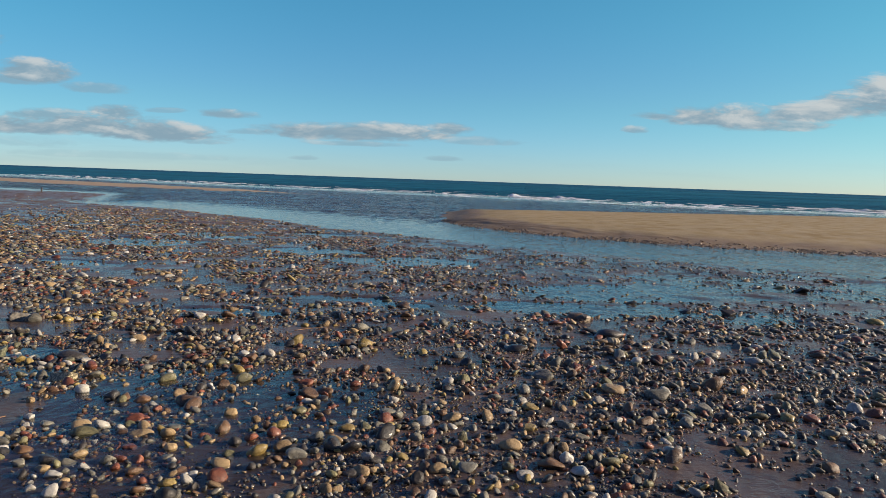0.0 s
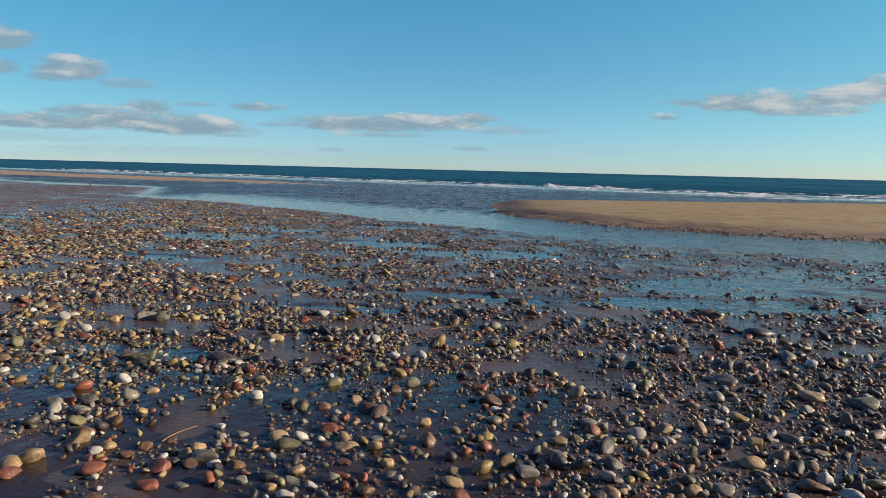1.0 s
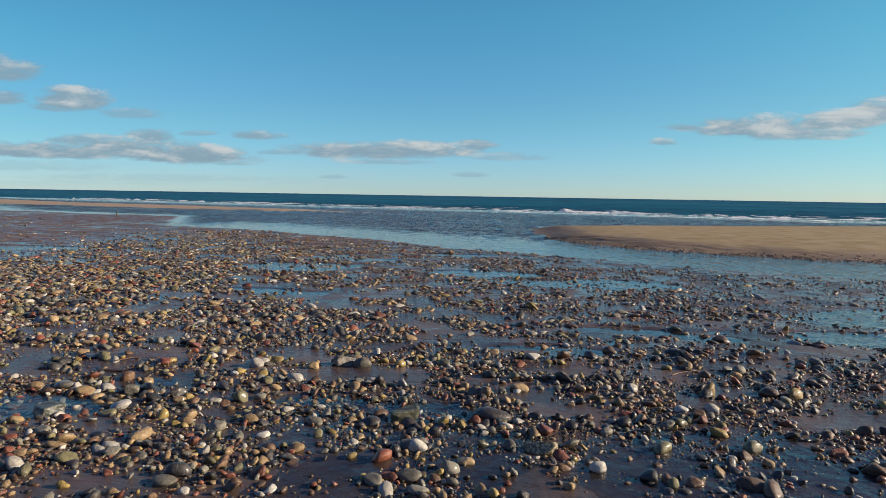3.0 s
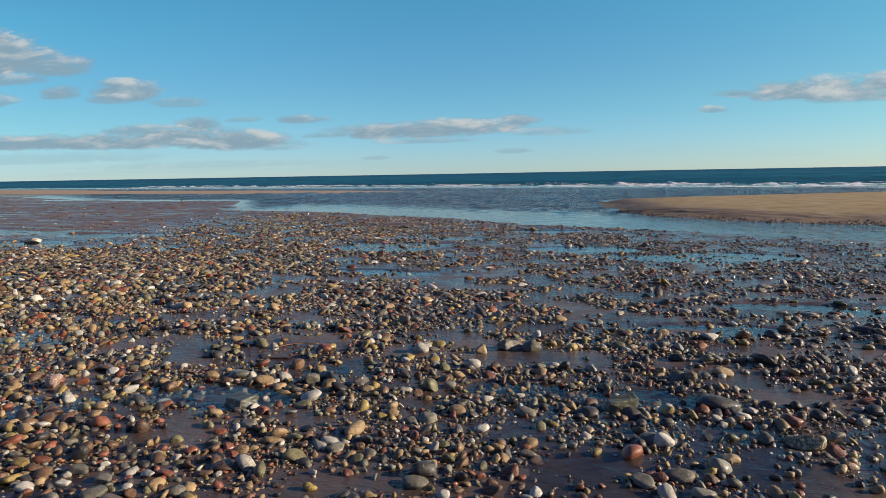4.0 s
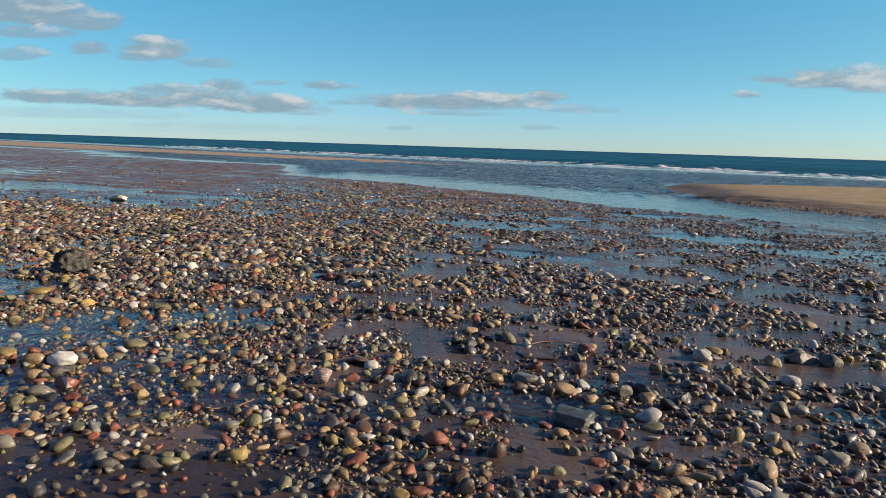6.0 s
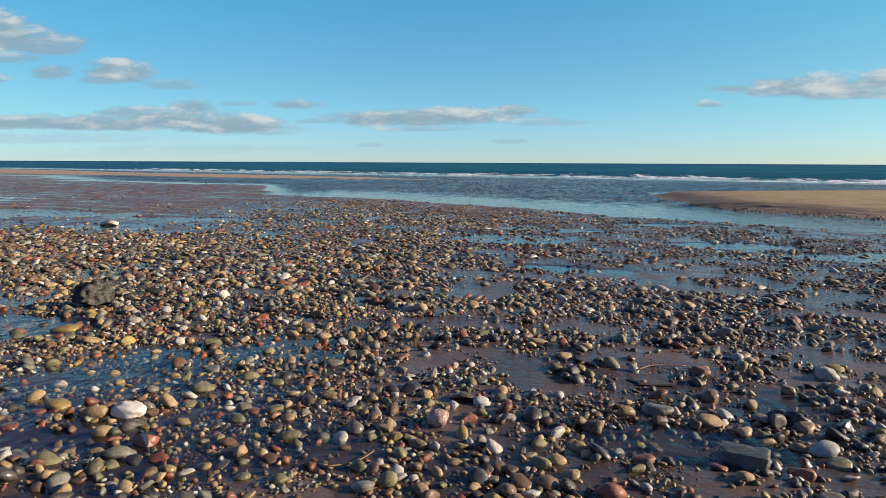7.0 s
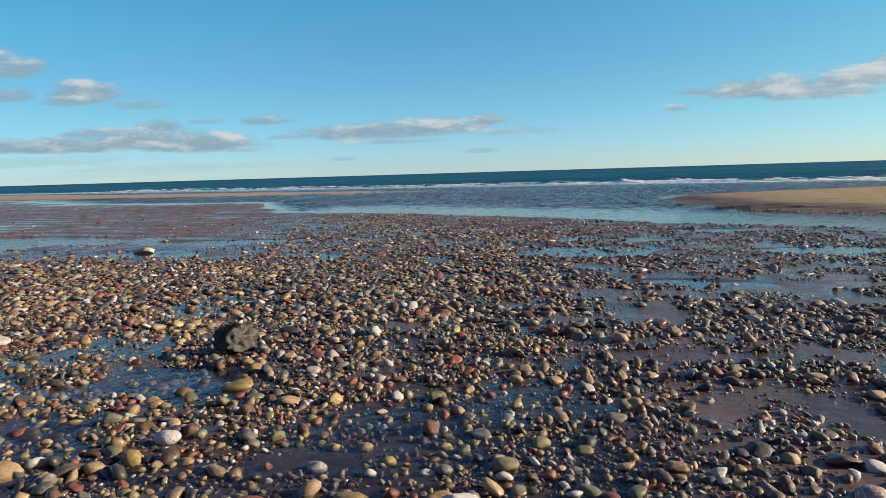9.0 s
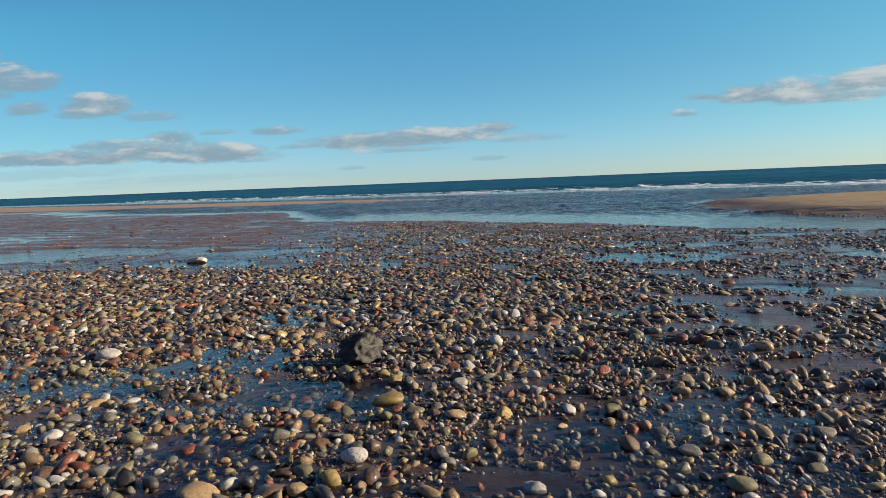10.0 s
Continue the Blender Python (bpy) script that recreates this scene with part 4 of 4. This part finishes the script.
parts_, base = [], 0
seen = placed[:, 2] / np.maximum(depth, 1.8)
fine = ~single & (seen > 0.0040)
rough_ones = ~fine & ~single & (seen > 0.0019)
for which, level in ((np.where(fine)[0], 2), (np.where(rough_ones)[0], 1), (np.where(~fine & ~single & ~rough_ones)[0], 0)):
    co, faces, fam = joined_stones(which, level)
    parts_.append((co, faces + base, fam))
    base += len(co)
shingle = solid("shingle", LOOSE, np.concatenate([p[0] for p in parts_]), np.concatenate([p[1] for p in parts_]))
shingle.data.polygons.foreach_set("use_smooth", np.concatenate([np.full(len(p[1]), k == 0) for k, p in enumerate(parts_)]))      # small chips keep sharp facets
shingle.data.polygons.foreach_set("material_index", np.concatenate([p[2] for p in parts_]).astype(np.int32))
tagged(shingle, "wet multicoloured rounded beach pebbles strewn over tidal sand", "pebbles", kind="stuff")


def sand_clods():
    """Small lumps of wet sand crumbled along the foot of the sandbank."""
    r0 = np.random.default_rng(33)
    x = r0.uniform(-1.2, 16.0, 8000)
    y = curve(x, BANK_NEAR) + r0.normal(0.35, 0.28, len(x)) + 0.5 * fbm(x, x * 0, 1.6, 41)
    r = np.clip(0.020 * np.exp(0.4 * r0.normal(size=len(x))), 0.010, 0.045)
    keep = (lie(x, y)[0] > -0.01) & (r0.random(len(x)) < 0.35 + 1.6 * fbm(x, y, 0.6, 43))
    x, y, r = x[keep], y[keep], r[keep]
    co, faces = BALLS[0]
    shape = worn(co, len(x), r0) * np.stack([r * 1.3, r, r * 0.55], -1)[:, None]
    z = water_level(y) + lie(x, y)[0]
    out = shape + np.stack([x, y, z + r * 0.1], -1)[:, None]
    tris = (faces[None] + (np.arange(len(x)) * len(co))[:, None, None]).reshape(-1, 3)
    zero = np.zeros(out.shape[0] * out.shape[1])
    ob = solid("sand_clods", SAND, out.reshape(-1, 3), tris, False, dry=zero + 0.25, rippled=zero + 0.8)
    return tagged(ob, "small crumbled lumps of wet sand along the sandbank's foot", "sand lumps", kind="stuff")


sand_clods()


def noisy(co, amount, freq, seed, sharp=False):
    """Lumps on a shape, from Blender's own noise."""
    out = []
    for c in co:
        v = Vector(c)
        n = sum((0.45 - abs(noise.noise(v * freq * q + Vector((seed, q, 0))))) * 2.2 / q for q in (1.0, 2.1, 4.3)) if sharp else noise.noise(v * freq + Vector((seed, 3, 1))) + 0.5 * noise.noise(v * freq * 2.3)
        out.append(c * (1 + amount * n))
    return np.array(out)


stone_meshes = {}


def pebble(f, x, y, z, size, turn_, tilt):
    """One stone of family f, as an object of its own."""
    v = (f, int(rng.integers(10)))
    if v not in stone_meshes:
        co, faces = BALLS[3]
        ob = solid("pebble", SINGLE[f], noisy(worn(co, 1, rng, 0.16, 0.46)[0], 0.05, 2.6, 10 * f + v[1]), faces)
        stone_meshes[v] = ob.data
    else:
        ob = new("pebble", stone_meshes[v])
    ob.matrix_world = Matrix.LocRotScale((x, y, z), Euler((tilt[0], tilt[1], turn_)), size)
    return tagged(ob, FAMILIES[f][5], "pebble", "pebbles lying on the beach")


for k in near_band:
    r = placed[k, 2]
    pebble(int(family[k]), placed[k, 0], placed[k, 1], ground_z[k] + r * flat_[k] * 0.28, (r * long_[k], r / long_[k] ** 0.5, r * flat_[k]), turn[k], lean[k])
for x, y, r, f, tall in chosen:
    z = float(water_level(y) + max(lie(x, y)[0], -0.012))
    spin = rng.uniform(-0.5, 0.5)
    pebble(f, x, y, z + r * tall * 0.30, (r * 1.02, r * rng.uniform(0.70, 0.95), r * max(0.95 * tall, 0.48)), spin, rng.normal(0, 0.1, 2))


def boulder(name, spec, mat, label, seed, amount, freq, facets=0, sharp=False, spin=0.0, sink=0.5, depth_=0.85, ribs=0):
    x, y, r, hz = spec
    co, faces = BALLS[4]
    r0 = np.random.default_rng(seed)
    for _ in range(facets):
        way = r0.normal(size=3)
        way /= np.linalg.norm(way)
        side = co @ way
        co = co - (np.maximum(side - r0.uniform(0.32, 0.62), 0) * 0.97)[:, None] * way
    co = noisy(co, amount, freq, seed, sharp)
    if ribs:
        co = co * (1 + 0.07 * np.sin(ribs * co[:, :1] + 0.6 * co[:, 1:2]))
    ob = solid(name, mat, co * (r, r * depth_, hz), faces)
    ob.matrix_world = pose(x, y, float(water_level(y) + max(lie(x, y)[0], -0.012)) + hz * sink, 0, 0, spin)
    return tagged(ob, label, name.split("_")[-1])


def odd_material(name, dark, light, spot, scale, lo, hi, rough, band=False, relief=0.5):
    mat, n = material(name)
    p = n.node("ShaderNodeTexCoord").outputs["Object"]
    mottle, grain, spots_ = n.noise(p, 9.0, 4.0, 0.6, 0.5), n.noise(p, 180.0, 3.0, 0.7), n.noise(p, scale, 3.0, 0.6, 0.3)
    col = n.mix(n.step(mottle, 0.3, 0.7), (*dark, 1), (*light, 1))
    if band:
        s3 = n.node("ShaderNodeSeparateXYZ")
        n.put(s3.inputs[0], p)
        v = n.m("ADD", n.m("ADD", s3.outputs[0], n.m("MULTIPLY", s3.outputs[2], 0.6)), n.m("MULTIPLY", mottle, 0.03))
        f = n.m("MULTIPLY", n.step(v, 0.012, 0.018), n.step(v, 0.042, 0.036))
    else:
        f = n.step(spots_, lo, hi)
    col = n.mix(f, col, (*spot, 1))
    n.put(n.b.inputs["Base Color"], n.mix(n.m("MULTIPLY", grain, 0.25), col, n.mix(0.5, col, (0.02, 0.02, 0.02, 1))))
    n.b.inputs["Roughness"].default_value = rough
    n.put(n.b.inputs["Normal"], n.bump(n.m("ADD", spots_, n.m("MULTIPLY", grain, 0.3)), relief, 0.006))
    return mat


boulder("rough_rock", ROUGH_ROCK, odd_material("craggy_rock", (0.011, 0.010, 0.008), (0.032, 0.029, 0.021), (0.058, 0.052, 0.036), 38.0, 0.55, 0.7, 0.6, relief=1.0),
        "craggy dark weed-stained rock standing among pebbles", 3, 0.34, 2.6, 4, True, 20, 0.6, 0.85)


def block(spec, mat, label, seed, spin, squash=0.6):
    """A broken block: a box with pushed corners, chipped edges and a rough skin."""
    x, y, r, hz = spec
    r0 = np.random.default_rng(seed)
    bm = bmesh.new()
    bmesh.ops.create_cube(bm, size=2.0)
    for v in bm.verts:
        v.co.x *= r0.uniform(0.55, 1.1)
        v.co.y *= r0.uniform(0.55, 1.1)
        v.co.z *= r0.uniform(0.50, 1.1)
    bmesh.ops.bevel(bm, geom=bm.edges[:] + bm.verts[:], offset=0.16, segments=2, profile=0.6, affect="EDGES")
    bmesh.ops.triangulate(bm, faces=bm.faces[:])
    for _ in range(2):
        bmesh.ops.subdivide_edges(bm, edges=bm.edges[:], cuts=1, use_grid_fill=True)
    for v in bm.verts:
        v.co += v.co.normalized() * 0.13 * (noise.noise(v.co * 2.2 + Vector((seed, 0, 0))) + 0.5 * noise.noise(v.co * 6.0))
    bmesh.ops.scale(bm, vec=(r, r * squash, hz), verts=bm.verts[:])
    me = bpy.data.meshes.new("angular_stone")
    bm.to_mesh(me)
    bm.free()
    me.materials.append(mat)
    ob = new("angular_stone", me)
    ob.matrix_world = pose(x, y, float(water_level(y) + max(lie(x, y)[0], -0.012)) + hz * 0.55, 4, -7, spin)
    return tagged(ob, label, "stone")


block(ANGULAR, odd_material("slate_block", (0.048, 0.053, 0.045), (0.10, 0.105, 0.088), (0.16, 0.16, 0.13), 25.0, 0.6, 0.75, 0.45),
      "dark grey-green angular block of stone among pebbles", 5, -32, 0.7)
block(GREEN_BLOCK, odd_material("lichened_block", (0.085, 0.090, 0.058), (0.17, 0.17, 0.105), (0.27, 0.27, 0.17), 45.0, 0.55, 0.7, 0.5),
      "olive-green broken block of stone with pale chips", 9, 14, 0.6)
boulder("limestone_cobble", BIG_WHITE, odd_material("white_limestone", (0.50, 0.47, 0.41), (0.68, 0.65, 0.58), (0.30, 0.27, 0.23), 32.0, 0.62, 0.78, 0.6),
        "large white limestone cobble in shallow water", 8, 0.13, 1.7, 0, False, 6, 0.5, 0.62)
boulder("speckled_stone", SPECKLED, odd_material("barnacled_stone", (0.10, 0.08, 0.04), (0.16, 0.13, 0.07), (0.42, 0.36, 0.22), 70.0, 0.48, 0.56, 0.6),
        "brown stone speckled with pale worm tubes", 11, 0.07, 1.8, 2, False, 0, 0.5, 0.75)
boulder("lumpy_stone", LUMPY, odd_material("lumpy_grey", (0.13, 0.115, 0.09), (0.26, 0.235, 0.19), (0.07, 0.06, 0.05), 40.0, 0.56, 0.7, 0.6, relief=0.9),
        "lumpy grey-tan stone with pitted surface", 13, 0.22, 2.0, 3, True, 10, 0.45, 0.8)
boulder("banded_stone", BANDED, odd_material("banded_red", (0.17, 0.06, 0.04), (0.25, 0.10, 0.06), (0.62, 0.50, 0.40), 30.0, 0.5, 0.6, 0.4, True),
        "red-brown stone with a cream quartz band", 15, 0.06, 1.4, 5, False, 35, 0.5, 0.85)
boulder("speckled_pebble", PINK_SPECK, odd_material("pink_granite", (0.24, 0.145, 0.11), (0.34, 0.22, 0.17), (0.52, 0.44, 0.38), 110.0, 0.52, 0.6, 0.5),
        "round pinkish granite pebble with pale specks", 17, 0.04, 1.2, 1, False, 0, 0.62, 0.9)
boulder("speckled_pebble", WHITE_SPECK, odd_material("pale_granite", (0.36, 0.34, 0.31), (0.50, 0.47, 0.43), (0.16, 0.15, 0.14), 120.0, 0.55, 0.64, 0.55),
        "pale grey granite cobble with dark specks", 19, 0.05, 1.3, 1, False, 0, 0.6, 0.85)
boulder("pale_boulder", FAR_BOULDER, odd_material("pale_boulder_stone", (0.42, 0.37, 0.28), (0.60, 0.54, 0.42), (0.25, 0.21, 0.15), 12.0, 0.55, 0.7, 0.6),
        "pale cream boulder lying at a pool's edge", 21, 0.12, 1.7, 4, False, 5, 0.5, 0.6)
boulder("dark_stone", DARK_ROUND, odd_material("dark_round_stone", (0.03, 0.022, 0.018), (0.09, 0.05, 0.03), (0.16, 0.07, 0.04), 12.0, 0.55, 0.65, 0.35),
        "dark rounded stone standing in a shallow pool", 23, 0.06, 1.4, 2, False, 0, 0.6, 0.9)
boulder("brown_stone", FAR_BROWN, odd_material("brown_far_stone", (0.09, 0.06, 0.04), (0.16, 0.10, 0.065), (0.05, 0.035, 0.03), 14.0, 0.5, 0.65, 0.45),
        "brown rounded stone among small shingle", 25, 0.08, 1.5, 3, False, 0, 0.5, 0.9)
boulder("two_tone_rock", TWO_TONE, odd_material("two_tone_stone", (0.035, 0.028, 0.022), (0.08, 0.06, 0.045), (0.40, 0.34, 0.26), 7.0, 0.50, 0.56, 0.5),
        "dark rock with a broken cream face by the stream", 31, 0.10, 1.8, 5, False, 10, 0.45, 0.8)
boulder("ribbed_shell", RIBBED, odd_material("ribbed_lime", (0.30, 0.25, 0.16), (0.46, 0.39, 0.26), (0.15, 0.12, 0.08), 60.0, 0.58, 0.7, 0.6),
        "cream ribbed fossil shell lying among dark pebbles", 33, 0.04, 1.4, 0, False, 8, 0.5, 0.7, 13)
for spec, seed in ((DARK_FLAT, 27), (DARK_SLAB, 29)):
    boulder("dark_rock", spec, odd_material("black_rock", (0.010, 0.009, 0.009), (0.03, 0.026, 0.024), (0.05, 0.042, 0.036), 14.0, 0.55, 0.7, 0.4),
            "low black wet rock lying in the shallow stream", seed, 0.10, 1.6, 5, False, 4, 0.4, 0.7)


# ---------------------------------------------------------------- small things
WOOD, mw = material("weathered_wood")
place_ = mw.node("ShaderNodeTexCoord").outputs["Object"]
mw.put(mw.b.inputs["Base Color"], mw.mix(mw.noise(place_, 12.0, 4.0), (0.035, 0.028, 0.022, 1), (0.10, 0.08, 0.06, 1)))
mw.b.inputs["Roughness"].default_value = 0.8
STRAW, ms = material("straw")
ms.put(ms.b.inputs["Base Color"], ms.mix(ms.noise(ms.node("ShaderNodeTexCoord").outputs["Object"], 30.0, 3.0), (0.16, 0.075, 0.03, 1), (0.34, 0.19, 0.09, 1)))
ms.b.inputs["Roughness"].default_value = 0.6


def tube(name, mat, points, radii, sides=7):
    """A tapering round stem through the points."""
    co, faces = [], []
    for n, (p, r) in enumerate(zip(points, radii)):
        a, b = Vector(points[max(n - 1, 0)]), Vector(points[min(n + 1, len(points) - 1)])
        q = (b - a).to_track_quat("Z", "Y").to_matrix()
        co += [Vector(p) + q @ Vector((r * math.cos(k * 6.2832 / sides), r * math.sin(k * 6.2832 / sides), 0)) for k in range(sides)]
    for n in range(len(points) - 1):
        for k in range(sides):
            faces.append((n * sides + k, n * sides + (k + 1) % sides, (n + 1) * sides + (k + 1) % sides, (n + 1) * sides + k))
    me = bpy.data.meshes.new(name)
    me.from_pydata(co, [], faces + [tuple(range(sides))[::-1], tuple(range((len(points) - 1) * sides, len(points) * sides))])
    me.materials.append(mat)
    for f in me.polygons:
        f.use_smooth = len(f.vertices) == 4
    return new(name, me)


def floor_at(x, y):
    return float(water_level(y) + lie(x, y)[0])


# Two stakes at the lagoon's edge.
for x, y, tall, girth, tip in ((-24.9, 35.4, 0.30, 0.03, 0.03), (-22.3, 35.2, 0.22, 0.012, -0.03)):
    z = floor_at(x, y)
    stake = tube("stake", WOOD, [(0, 0, -0.15), (0, 0, 0.02), (tip * 0.4, 0, tall * 0.5), (tip, 0, tall)], [girth * 1.2, girth * 1.1, girth, girth * 0.8])
    stake.location = (x, y, z)
    tagged(stake, "weathered wooden stake standing in wet sand", "stake", "stakes by the lagoon")

# Dry stems among the pebbles.
for x, y, size, way, bend in ((-5.25, 4.83, 0.30, 0.35, 0.05), (-6.66, 3.54, 0.22, 0.8, -0.03), (-1.33, 5.1, 0.26, 0.6, 0.03), (-9.2, 4.2, 0.16, -0.4, 0.02), (-4.0, 4.05, 0.2, 2.2, 0.02), (-2.35, 2.85, 0.2, 1.2, 0.03)):
    pts = []
    for k in range(8):
        u = k / 7 - 0.5
        px, py = u * size, bend * math.cos(u * 3.1)
        gx_, gy_ = x + px * math.cos(way) - py * math.sin(way), y + px * math.sin(way) + py * math.cos(way)
        pts.append((gx_, gy_, max(floor_at(gx_, gy_), float(water_level(gy_)) - 0.004) + 0.010 + 0.012 * abs(u)))
    tagged(tube("dry_stem", STRAW, pts, [0.0035 - 0.0002 * k for k in range(8)], 6), "dry reddish-brown plant stem lying among pebbles", "stem", "dry stems on the sand")


def sand_ledge(x, y, size, seed):
    """A thin broken plate of packed sand."""
    r0 = np.random.default_rng(seed)
    n = 11
    ang = np.sort(r0.uniform(0, 6.283, n))
    rim = np.stack([np.cos(ang) * size * r0.uniform(0.7, 1.1, n), np.sin(ang) * size * 0.75 * r0.uniform(0.7, 1.1, n)], 1)
    bm = bmesh.new()
    low = [bm.verts.new((*p, -0.005)) for p in rim * 1.12]
    top = [bm.verts.new((*p, 0.0)) for p in rim]
    bm.faces.new(top)
    for k in range(n):
        bm.faces.new((low[k], low[(k + 1) % n], top[(k + 1) % n], top[k]))
    bmesh.ops.recalc_face_normals(bm, faces=bm.faces)
    me = bpy.data.meshes.new("sand_ledge")
    bm.to_mesh(me)
    bm.free()
    me.materials.append(SAND)
    ob = new("sand_ledge", me)
    ob.matrix_world = pose(x, y, max(floor_at(x, y), float(water_level(y))) + 0.002, 0.2, -0.3, seed * 40)
    return tagged(ob, "thin broken plate of packed wet brown sand", "sand plate", "plates of packed sand")


for x, y, size, seed in ((-5.32, 4.72, 0.16, 1), (-5.62, 4.95, 0.13, 2), (-5.1, 4.5, 0.10, 3), (-5.45, 5.2, 0.14, 4)):
    sand_ledge(x, y, size, seed)
